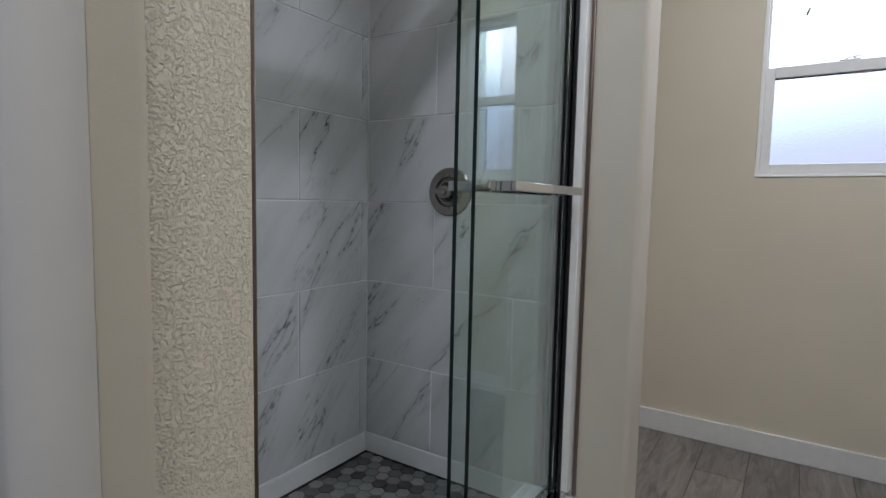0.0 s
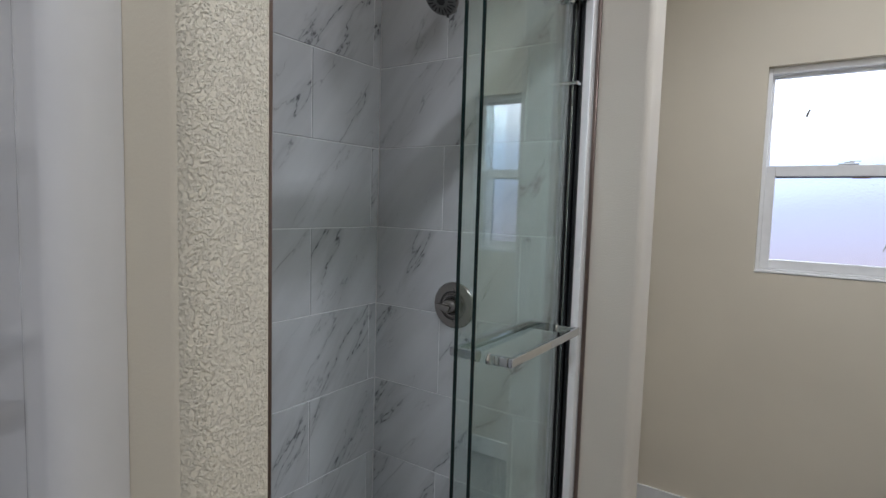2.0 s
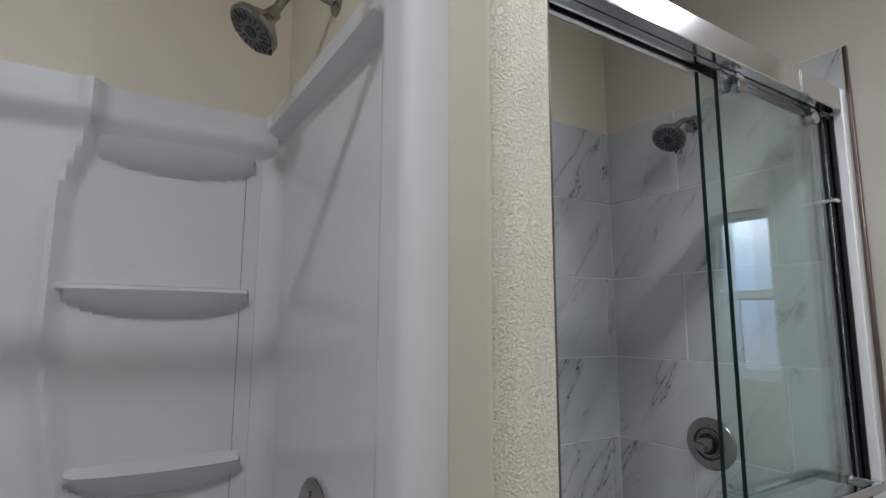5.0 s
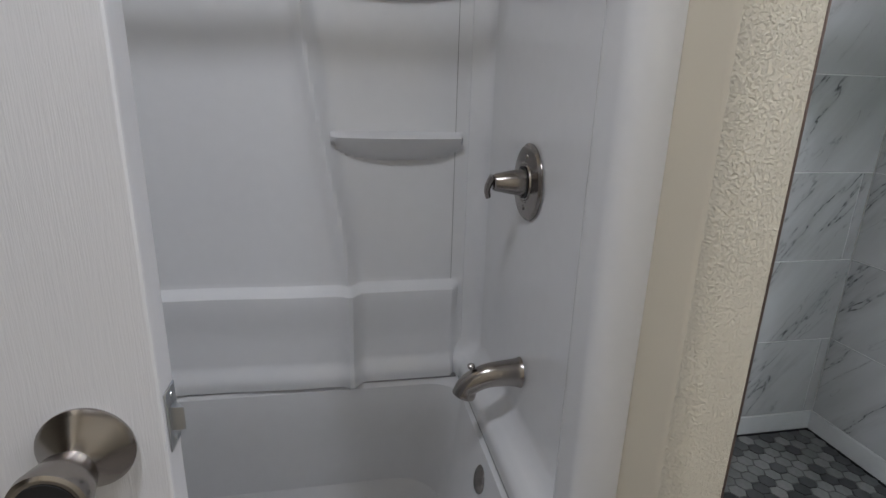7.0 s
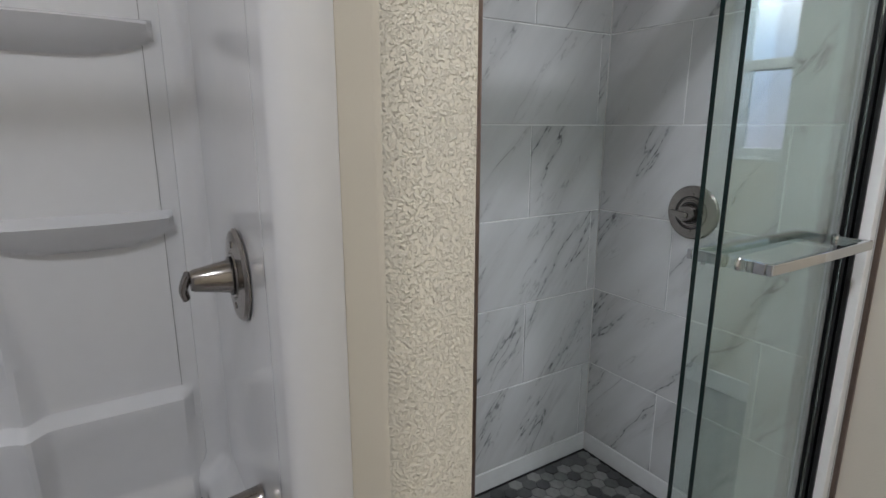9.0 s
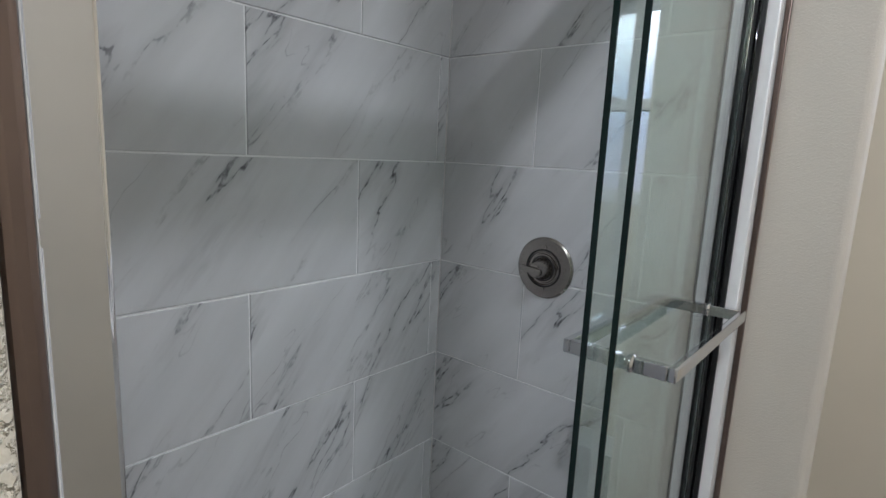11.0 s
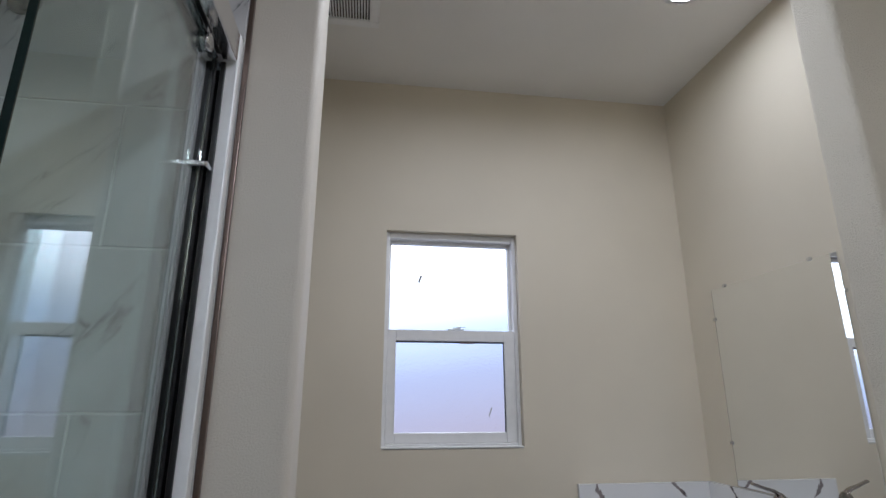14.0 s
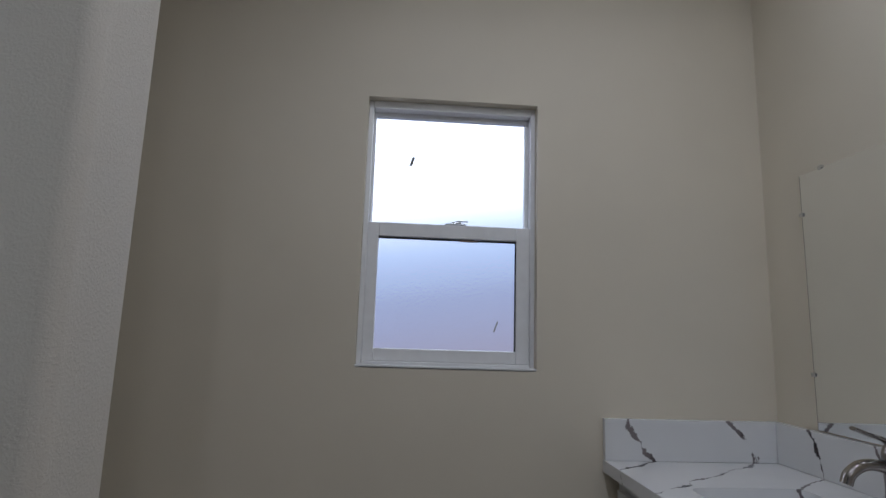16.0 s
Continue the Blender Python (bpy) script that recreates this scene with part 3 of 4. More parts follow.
def shower_door():
    d = thing("sliding_shower_door", (-0.49, 1.0, 0.195), "frameless glass sliding shower door with chrome rail, open", "shower door")
    rail = box(-0.468, -0.440, TY0 + 0.045, TY1 - 0.03, 2.095, 2.162, 0.003)
    part("top_rail", rail, SILVER, d, "bright chrome header rail")
    part("rail_channel", box(-0.520, -0.469, TY0 + 0.045, TY1 - 0.03, 2.125, 2.160, 0.002), SILVER, d)
    part("inner_lip", box(-0.520, -0.512, TY0 + 0.045, TY1 - 0.03, 2.085, 2.124, 0.002), SILVER, d)
    part("track_groove", box(-0.511, -0.470, TY0 + 0.045, TY1 - 0.03, 2.112, 2.124), BLACK, d)
    part("track_bed", box(-0.504, -0.478, TY0 + 0.045, TY1 - 0.03, 2.1005, 2.1118, 0.001, 1), SILVER, d)
    part("rail_joiner", box(-0.4395, -0.4375, 1.36, 1.40, 2.098, 2.160, 0.0008), SILVER, d)
    part("bottom_track", box(-0.525, -0.445, TY0 + 0.002, TY1 - 0.002, 0.196, 0.216, 0.004), CHROME, d)
    b = box(-0.520, -0.447, TY0 + 0.001, TY0 + 0.044, 0.217, 2.165, 0.003)
    part("wall_jamb", b, CHROME, d)
    b = box(-0.470, -0.4385, TY1 - 0.030, TY1 - 0.001, 0.217, 2.165, 0.003)
    part("wall_jamb", b, VINYL, d, "pale anodised wall jamb")
    part("jamb_gasket", box(-0.4705, -0.4605, TY1 - 0.037, TY1 - 0.0302, 0.217, 2.09, 0.001, 1), BLACK, d, "black rubber bumper strip")
    part("jamb_channel", box(-0.520, -0.472, TY1 - 0.022, TY1 - 0.001, 0.217, 2.10, 0.003), CHROME, d)
    for x, y0, y1, nm, skew in ((-0.508, 1.014, 1.566, "inner_panel", 0.6), (-0.478, 1.038, 1.562, "outer_panel", 0.6)):
        # the panels hang slightly out of line with their rail
        turn = Matrix.Translation((x, y0, 0)) @ Matrix.Rotation(radians(skew), 4, "Z") @ Matrix.Translation((-x, -y0, 0))

        def hung(b):
            b.transform(turn)
            return b

        p = part(nm, hung(box(x - 0.004, x + 0.004, y0 + 0.0012, y1, 0.222, 2.088)), SHOWERGLASS, d, "clear greenish tempered glass")
        p.visible_shadow = False
        part("glass_edge", hung(box(x - 0.0042, x + 0.0042, y0 - 0.001, y0 + 0.001, 0.222, 2.088)), GLASSEDGE, p)
        part("top_edge", hung(box(x - 0.0042, x + 0.0042, y0 + 0.002, y1, 2.0885, 2.0905)), GLASSEDGE, p)
        part("seal", hung(box(x - 0.0075, x + 0.0075, y1 + 0.0005, y1 + 0.013, 0.222, 2.088)), BLACK, p, "dark door seal strip")
        for ry in (y0 + 0.080, y1 - 0.08):
            r = lathe([(0, -0.008), (0.017, -0.008), (0.019, -0.004), (0.019, 0.004), (0.017, 0.008), (0, 0.008)], toward((x + 0.012, ry, 2.066), (1, 0, 0)), 24)
            r = box(x + 0.005, x + 0.015, ry - 0.014, ry + 0.014, 2.066, 2.094, 0.003, bm=r)
            part("roller_hanger", hung(r), CHROME, p)
    z, hx = 1.128, -0.416
    for sx, xb, nm in ((1, hx, "towel_bar"), (-1, -0.575, "inside_bar")):
        h = box(xb - 0.006, xb + 0.006, 1.098, 1.522, z - 0.011, z + 0.011, 0.0025)
        for y in (1.104, 1.516):
            x0, x1 = (-0.474 - (y - 1.038) * 0.0105, xb - 0.006) if sx > 0 else (xb + 0.006, -0.512 - (y - 1.014) * 0.0105)
            h = box(x0, x1, y - 0.007, y + 0.007, z - 0.011, z + 0.011, 0.002, bm=h)
            xc = x0 if sx > 0 else x1
            h = lathe([(0, -0.002), (0.014, -0.002), (0.014, 0.003), (0.011, 0.006), (0, 0.006)], toward((xc, y, z), (sx, 0, 0)), 20, bm=h)
        part(nm, h, CHROME, d, "polished chrome square towel bar")
    b = box(-0.53, -0.462, 1.545, 1.578, 1.84, 1.852, 0.003)
    part("bumper", b, CHROME, d)
    return d


shower_door()


def shower_head(flange, head, wall_dir, name_label):
    fl, hd = Vector(flange), Vector(head)
    t = thing("wall_shower", flange, name_label, "shower", "brushed nickel shower heads")
    w = Vector(wall_dir)
    part("flange", lathe([(0, 0), (0.030, 0), (0.030, 0.004), (0.022, 0.010), (0.012, 0.013), (0, 0.013)], toward(fl, w)), NICKEL, t)
    axis = (w * 0.62 + Vector((0, 0, -0.78))).normalized()
    neck = hd - axis * 0.055
    dist = (neck - fl).dot(w)
    path = spline([fl + w * 0.012, fl + w * dist * 0.35 + Vector((0, 0, 0.006)), fl + w * dist * 0.68 + Vector((0, 0, -0.004)), neck], 8)
    part("arm", tube(path, 0.0105), NICKEL, t)
    h = part("head", lathe([(0, -0.012), (0.016, -0.012), (0.017, 0.004), (0.022, 0.012), (0.046, 0.036), (0.056, 0.046), (0.057, 0.056), (0.053, 0.060), (0, 0.060)], toward(neck, axis), 40), NICKEL, t)
    face = lathe([(0, 0.0), (0.050, 0.0), (0.050, 0.0012), (0, 0.0012)], toward(neck + axis * 0.0602, axis), 40)
    part("spray_face", face, plain("grey_spray_plate", (0.17, 0.165, 0.16), 0.35, 0.6), h, "grey spray plate")
    m = toward(neck + axis * 0.0615, axis)
    for k in range(20):
        q = box(-0.0022, 0.0022, -0.0095, 0.0095, 0, 0.0016, 0.0006, 1)
        q.transform(m @ Matrix.Rotation(2 * math.pi * k / 20, 4, "Z") @ Matrix.Translation((0, 0.034 + 0.006 * (k % 2), 0)))
        part("nozzle_slot", q, BLACK, h)
    part("nozzle_hub", lathe([(0, 0), (0.014, 0), (0.014, 0.002), (0, 0.002)], m, 20), BLACK, h)
    low = (Vector((0, 0, -1)) + axis * axis.z).normalized()
    part("tab", tube([neck + axis * 0.058 + low * 0.050, neck + axis * 0.066 + low * 0.056], 0.004, 8), BLACK, h)
    return t


shower_head((-0.893, TY1, 2.215), (-0.905, 1.480, 2.138), (0, -1, 0), "brushed nickel shower head on tiled wall")


def mixer_valve(at, wall_dir, lever_dir, label, bar=False):
    reach = 0.060 if bar else 0.080
    t = thing("shower_valve", at, label, "valve", "brushed nickel valves")
    m = toward(at, wall_dir)
    part("escutcheon", lathe([(0, 0), (0.083, 0), (0.083, 0.003), (0.078, 0.008), (0.045, 0.011), (0.043, 0.009), (0.040, 0.009), (0.038, 0.013), (0, 0.013)], m, 48), NICKEL, t)
    part("gasket_ring", lathe([(0.0335, 0.0132), (0.0345, 0.016), (0.031, 0.016), (0.031, 0.0132)], m, 32), BLACK, t)
    part("hub", lathe([(0, 0.012), (0.030, 0.012), (0.029, 0.022), (0.019, reach - 0.005), (0.016, reach), (0, reach)], m, 32), NICKEL, t)
    w, l = Vector(wall_dir), Vector(lever_dir).normalized()
    tip = Vector(at) + w * (0.062 if bar else 0.082)
    if bar:
        q = box(-0.028, 0.032, -0.0085, 0.0085, -0.007, 0.007, 0.004, 3)
        side = w.cross(l).normalized()
        q.transform(Matrix.Translation(tip + l * 0.004) @ Matrix((l, side, w)).transposed().to_4x4())
        part("lever", q, NICKEL, t, "flat bar lever")
        part("trim_groove", lathe([(0.050, 0.0105), (0.0515, 0.0125), (0.0475, 0.0135), (0.0465, 0.0105)], m, 40), BLACK, t)
    path = None if bar else spline([tip - l * 0.014 + w * 0.002, tip + l * 0.004 + w * 0.006, tip + l * 0.018 + w * 0.005, tip + l * 0.034 - w * 0.002], 5)
    if path:
        part("lever", tube(path, lambda s: 0.011 - 0.003 * s, 14, (1.15, 0.75)), NICKEL, t)
    for a in (-1, 1):
        c = Vector(at) + w * 0.010 + Vector((0, 0, a * 0.055))
        part("screw", lathe([(0, 0), (0.006, 0), (0.006, 0.002), (0, 0.003)], toward(c, w), 12), NICKEL, t)
    return t


mixer_valve((-0.908, TY1, 1.127), (0, -1, 0), (-0.97, 0, 0.1), "round brushed nickel shower valve on tiles", True)

# ---- tub alcove ----
RIM, SURTOP = 0.47, 2.06
TUBX, TUBY1 = -0.475, 0.295
SHELVES = (0.805, 1.190, 1.590, 1.935)


def ridge_y(z):
    """Edge of the shelf column, bowed along its height."""
    return -0.205 + 0.105 * smooth(1.55, 0.70, z) + 0.05 * smooth(1.75, 2.0, z)


def back_depth(y, z):
    d = 0.020
    col = smooth(ridge_y(z) - 0.012, ridge_y(z) + 0.03, y)
    r = (y - ridge_y(z)) / 0.022
    d += 0.020 * math.exp(-r * r)
    d += (1 - col) * 0.012 * smooth(1.30, 1.62, z)
    d += 0.012 * smooth(-0.50, -0.22, y) * (1 - col)
    d -= 0.006 * col
    near = smooth(0.222, 0.188, y)
    d += near * (0.038 * smooth(0.778, 0.752, z) - 0.017 * smooth(0.75, 0.60, z))
    d += near * 0.024 * smooth(0.545, 0.495, z)
    d += 0.035 * smooth(1.93, 1.99, z)
    yc, half = (ridge_y(z) + 0.215) / 2 + 0.01, (0.205 - ridge_y(z)) / 2 - 0.008
    u = (y - yc) / half
    if abs(u) < 1:
        bow = math.sqrt(1 - u * u)
        for s in SHELVES[1:]:
            drop = 0.062 * bow ** 0.7 + 0.004
            if s - drop <= z <= s + 0.008:
                k = (s - z) / drop if z < s else 0.0
                d = max(d, 0.014 + (0.026 + 0.040 * bow) * max(0.0, 1 - k) ** 0.6 * (1 - smooth(s, s + 0.008, z)))
    return d


def end_depth(x, z):
    d = 0.018
    inside = smooth(-0.525, -0.60, x)
    panel = inside * smooth(2.022, 1.996, z) * smooth(0.50, 0.585, z)
    d += 0.042 * (1 - panel) * inside + 0.042 * (1 - inside)
    d += 0.020 * smooth(0.545, 0.515, z) * inside
    if x > -0.486:
        d = 0.004 + (d - 0.004) * math.sqrt(max(0.0, 1 - ((x + 0.486) / 0.040) ** 2))
    return d


def tub_and_surround():
    t = thing("bathtub", (-0.88, -0.4, 0.0), "white acrylic alcove bathtub with glossy finish", "bathtub")
    x0, x1, y0, y1 = WEST + 0.004, TUBX, SOUTH + 0.004, TUBY1 - 0.003
    rings = [(x0, x1, y0, y1, 0.0, 0.01), (x0, x1, y0, y1, RIM - 0.012, 0.01), (x0, x1 - 0.004, y0, y1, RIM - 0.002, 0.012), (x0 + 0.02, x1 - 0.02, y0 + 0.02, y1 - 0.02, RIM, 0.02),
             (x0 + 0.055, x1 - 0.075, y0 + 0.08, y1 - 0.060, RIM - 0.002, 0.08), (x0 + 0.066, x1 - 0.086, y0 + 0.095, y1 - 0.085, RIM - 0.012, 0.09),
             (x0 + 0.085, x1 - 0.105, y0 + 0.15, y1 - 0.115, 0.30, 0.11), (x0 + 0.105, x1 - 0.125, y0 + 0.24, y1 - 0.15, 0.16, 0.13), (x0 + 0.15, x1 - 0.17, y0 + 0.30, y1 - 0.20, 0.115, 0.14)]
    b = bmesh.new()
    vr = []
    for a0, a1, c0, c1, z, r in rings:
        vr.append([b.verts.new((x, y, z)) for x, y in round_poly([(a0, c0, r), (a1, c0, r), (a1, c1, r), (a0, c1, r)], 8)])
    for p, q in zip(vr, vr[1:]):
        for k in range(len(p)):
            b.faces.new((p[k], p[(k + 1) % len(p)], q[(k + 1) % len(q)], q[k]))
    b.faces.new(vr[-1])
    bmesh.ops.recalc_face_normals(b, faces=b.faces[:])
    part("basin", b, ACRYLIC, t)
    o = lathe([(0, 0), (0.034, 0), (0.034, 0.004), (0.028, 0.008), (0, 0.009)], toward((-0.865, TUBY1 - 0.098, 0.395), (0, -1, 0.25)), 32)
    part("overflow_plate", o, NICKEL, t, "round metal overflow plate")
    part("sticker", box(-1.205, -1.185, 0.205, 0.2065, 0.430, 0.452), LABELBLUE, t, "small blue sticker")
    s = thing("tub_surround", (-0.9, 0.0, RIM), "glossy white moulded tub surround with corner shelves", "tub surround")
    ys = steps_of(SOUTH + 0.004, 0.262, 0.012)
    zs = steps_of(RIM + 0.004, SURTOP - 0.006, 0.007)
    part("back_panel", grid_sheet(ys, zs, lambda u, v: (WEST + back_depth(u, v), u, v), lambda u, v: (WEST + 0.001, u, v)), ACRYLIC, s)
    xs = steps_of(WEST + 0.011, -0.486, 0.0075) + [-0.486 + 0.040 * math.sin(math.pi * k / 20) for k in range(1, 11)]
    part("end_panel", grid_sheet(xs, steps_of(RIM + 0.004, SURTOP, 0.012), lambda u, v: (u, AY0 - end_depth(u, v) - 0.056 + math.sqrt(0.056 ** 2 - max(0.0, min(0.0558, -1.215 - u)) ** 2), v),
                                 lambda u, v: (u, AY0 - 0.0005, v)), ACRYLIC, s)
    part("seam", box(WEST + 0.010, WEST + 0.0156, 0.1915, 0.1928, RIM + 0.004, SURTOP - 0.01), CAULK, s)
    part("bottom_seam", box(WEST + 0.02, WEST + 0.060, SOUTH + 0.02, 0.21, RIM + 0.0005, RIM + 0.0038), CAULK, s)
    part("bottom_seam", box(WEST + 0.06, -0.57, 0.2155, 0.27, RIM + 0.0005, RIM + 0.0038), CAULK, s)
    part("near_end_panel", box(WEST + 0.03, -0.437, SOUTH + 0.0005, SOUTH + 0.020, RIM + 0.004, SURTOP, 0.004), ACRYLIC, s)
    return t


tub_and_surround()
shower_head((-0.915, AY0, 2.232), (-0.91, 0.115, 2.108), (0, -1, 0), "brushed nickel shower head above the tub")
mixer_valve((-0.897, AY0 - 0.021, 1.128), (0, -1, 0), (-0.2, -0.2, -0.9), "round brushed nickel tub valve on surround")


def tub_spout():
    t = thing("tub_spout", (-0.862, 0.27, 0.69), "brushed nickel tub spout with diverter knob", "tub spout")
    p = spline([(-0.862, 0.276, 0.688), (-0.863, 0.245, 0.688), (-0.866, 0.195, 0.682), (-0.870, 0.156, 0.660), (-0.872, 0.146, 0.634)], 6)
    part("spout_body", tube(p, lambda s: 0.037 - 0.013 * s ** 0.6 + 0.004 * smooth(0.8, 1, s), 24, (0.9, 1.0)), NICKEL, t)
    part("opening", lathe([(0, 0), (0.018, 0), (0.018, 0.002), (0, 0.002)], toward((-0.872, 0.1455, 0.6335), (0, -0.45, -1)), 16), BLACK, t)
    part("diverter_knob", lathe([(0, 0), (0.004, 0), (0.004, 0.018), (0.008, 0.020), (0.009, 0.027), (0.006, 0.030), (0, 0.030)], toward((-0.869, 0.163, 0.684), (0, -0.1, 1)), 16), NICKEL, t)
    return t


tub_spout()


def curtain_rod():
    t = thing("curtain_rod", (-0.525, AY0, 2.10), "brushed metal shower curtain rod above the tub", "curtain rod")
    part("rod", tube([(-0.525, AY0 - 0.006, 2.112), (-0.525, SOUTH + 0.006, 2.112)], 0.0125, 20), NICKEL, t)
    for y, d in ((AY0, -1), (SOUTH, 1)):
        part("end_flange", lathe([(0, 0), (0.028, 0), (0.028, 0.005), (0.018, 0.012), (0.017, 0.032), (0, 0.032)], toward((-0.525, y, 2.112), (0, d, 0))), CHROME, t)
    return t


curtain_rod()


def entry_door():
    d = thing("door_1", (-0.22, SOUTH, 0.0), "white grained panel door standing open by the tub", "door")
    d["kind"] = "structure"
    y1, x0, x1 = -0.272, -0.262, -0.227
    leaf = part("leaf", box(x0, x1, SOUTH + 0.01, y1, 0.012, 2.03, 0.003), DOORPAINT, d)
    k = (x1, y1 - 0.060, 1.028)
    kn = part("knob", lathe([(0, 0.022), (0.013, 0.022), (0.016, 0.026), (0.021, 0.034), (0.027, 0.060), (0.0265, 0.066), (0.024, 0.068), (0, 0.068)], toward(k, (1, 0, 0)), 40), NICKEL, leaf, "brushed nickel door knob")
    part("rose", lathe([(0, 0), (0.037, 0), (0.0375, 0.003), (0.034, 0.007), (0.022, 0.014), (0.013, 0.024), (0, 0.024)], toward(k, (1, 0, 0)), 40), NICKEL, leaf)
    part("knob_face", lathe([(0, 0), (0.0205, 0), (0.0205, 0.0012), (0, 0.0012)], toward((k[0] + 0.0678, k[1], k[2]), (1, 0, 0)), 32), BLACK, leaf, "dark recessed knob face")
    part("key_cylinder", lathe([(0, 0), (0.009, 0), (0.009, 0.002), (0.007, 0.0025), (0, 0.0015)], toward((k[0] + 0.0688, k[1], k[2]), (1, 0, 0)), 24), CHROME, leaf)
    part("key_slot", box(k[0] + 0.0695, k[0] + 0.071, k[1] - 0.001, k[1] + 0.001, k[2] - 0.005, k[2] + 0.005), BLACK, leaf)
    part("latch_plate", box(x0 + 0.005, x1 - 0.005, y1 + 0.0002, y1 + 0.002, 1.012, 1.068, 0.0008), STEEL, leaf)
    b = bmesh.new()
    pts = [(x0 + 0.011, y1, 1.030), (x1 - 0.011, y1, 1.030), (x1 - 0.011, y1 + 0.013, 1.030), (x0 + 0.014, y1 + 0.004, 1.030)]
    lo = [b.verts.new(p) for p in pts]
    hi = [b.verts.new((p[0], p[1], 1.052)) for p in pts]
    for i in range(4):
        b.faces.new((lo[i], lo[(i + 1) % 4], hi[(i + 1) % 4], hi[i]))
    b.faces.new(hi)
    b.faces.new(lo[::-1])
    bmesh.ops.recalc_face_normals(b, faces=b.faces[:])
    part("latch_bolt", b, STEEL, leaf, "bluish zinc spring latch")
    for z in (1.019, 1.061):
        part("screw", lathe([(0, 0), (0.0035, 0), (0.003, 0.001), (0, 0.001)], toward(((x0 + x1) / 2, y1 + 0.0021, z), (0, 1, 0)), 10), STEEL, leaf)
    for z in (0.25, 1.0, 1.8):
        part("hinge", box(x1 - 0.004, x1 + 0.008, SOUTH + 0.001, SOUTH + 0.011, z - 0.045, z + 0.045, 0.003), NICKEL, d)
    return d


entry_door()

# ---- vanity ----
VY0, VX0, CTOP = 1.602, 0.705, 0.967


def vanity():
    c = thing("vanity_cabinet", (1.0, 2.18, 0.0), "white vanity cabinet with plain doors below the counter", "cabinet")
    part("body", box(VX0 + 0.045, EAST - 0.003, VY0 + 0.01, NORTH - 0.016, 0.09, CTOP - 0.036, 0.002), CABINET, c)
    part("toe_kick", box(VX0 + 0.10, EAST - 0.003, VY0 + 0.01, NORTH - 0.016, 0.0, 0.089), CABINET, c)
    for y0, y1 in ((VY0 + 0.03, 2.165), (2.175, NORTH - 0.05)):
        dr = part("door", box(VX0 + 0.025, VX0 + 0.044, y0, y1, 0.12, CTOP - 0.075, 0.003), CABINET, c)
        part("door_panel", box(VX0 + 0.022, VX0 + 0.0245, y0 + 0.06, y1 - 0.06, 0.18, CTOP - 0.135, 0.001), CABINET, dr)
    t = thing("countertop", (1.0, 2.18, CTOP), "white quartz countertop with bold dark veins", "countertop")
    sx0, sx1, sy0, sy1 = 0.815, 1.125, 1.985, 2.455
    zt, zb = CTOP, CTOP - 0.035
    outer = [(VX0, VY0), (EAST - 0.002, VY0), (EAST - 0.002, NORTH - 0.002), (VX0, NORTH - 0.002)]
    inner = round_poly([(sx0, sy0, 0.04), (sx1, sy0, 0.04), (sx1, sy1, 0.04), (sx0, sy1, 0.04)], 6)
    b = bmesh.new()
    for z in (zt, zb):
        o = [b.verts.new((x, y, z)) for x, y in outer]
        i = [b.verts.new((x, y, z)) for x, y in inner]
        eds = [b.edges.new((r[k], r[(k + 1) % len(r)])) for r in (o, i) for k in range(len(r))]
        bmesh.ops.triangle_fill(b, use_beauty=True, edges=eds)
        if z == zt:
            ot, it = o, i
    for a, c2 in ((ot, o), (it, i)):
        for k in range(len(a)):
            b.faces.new((a[k], a[(k + 1) % len(a)], c2[(k + 1) % len(a)], c2[k]))
    bmesh.ops.recalc_face_normals(b, faces=b.faces[:])
    part("slab", b, QUARTZ, t)
    for nm, q in (("backsplash", (VX0 + 0.002, EAST - 0.022, NORTH - 0.020, NORTH - 0.001, CTOP + 0.0005, 1.092)), ("side_splash", (EAST - 0.021, EAST - 0.001, VY0 + 0.002, NORTH - 0.001, CTOP + 0.0005, 1.092))):
        tagged(put(nm, box(*q, 0.0015), QUARTZ), "white quartz upstand with dark veins", "backsplash")
    s = thing("sink", (0.97, 2.22, zb - 0.14), "white rectangular undermount ceramic sink", "sink")
    b = bmesh.new()
    vr = []
    for g, z, r in ((-0.012, zb - 0.001, 0.05), (0.004, zb - 0.001, 0.045), (0.012, zb - 0.02, 0.05), (0.03, zb - 0.11, 0.06), (0.07, zb - 0.135, 0.06)):
        vr.append([b.verts.new((x, y, z)) for x, y in round_poly([(sx0 + g, sy0 + g, r), (sx1 - g, sy0 + g, r), (sx1 - g, sy1 - g, r), (sx0 + g, sy1 - g, r)], 6)])
    for p, q in zip(vr, vr[1:]):
        for k in range(len(p)):
            b.faces.new((p[k], p[(k + 1) % len(p)], q[(k + 1) % len(q)], q[k]))
    b.faces.new(vr[-1])
    bmesh.ops.recalc_face_normals(b, faces=b.faces[:])
    part("bowl", b, CERAMIC, s)
    part("drain", lathe([(0, 0), (0.022, 0), (0.022, 0.002), (0.015, 0.003), (0, 0.002)], Matrix.Translation((0.97, 2.22, zb - 0.1349)), 24), CHROME, s)


vanity()


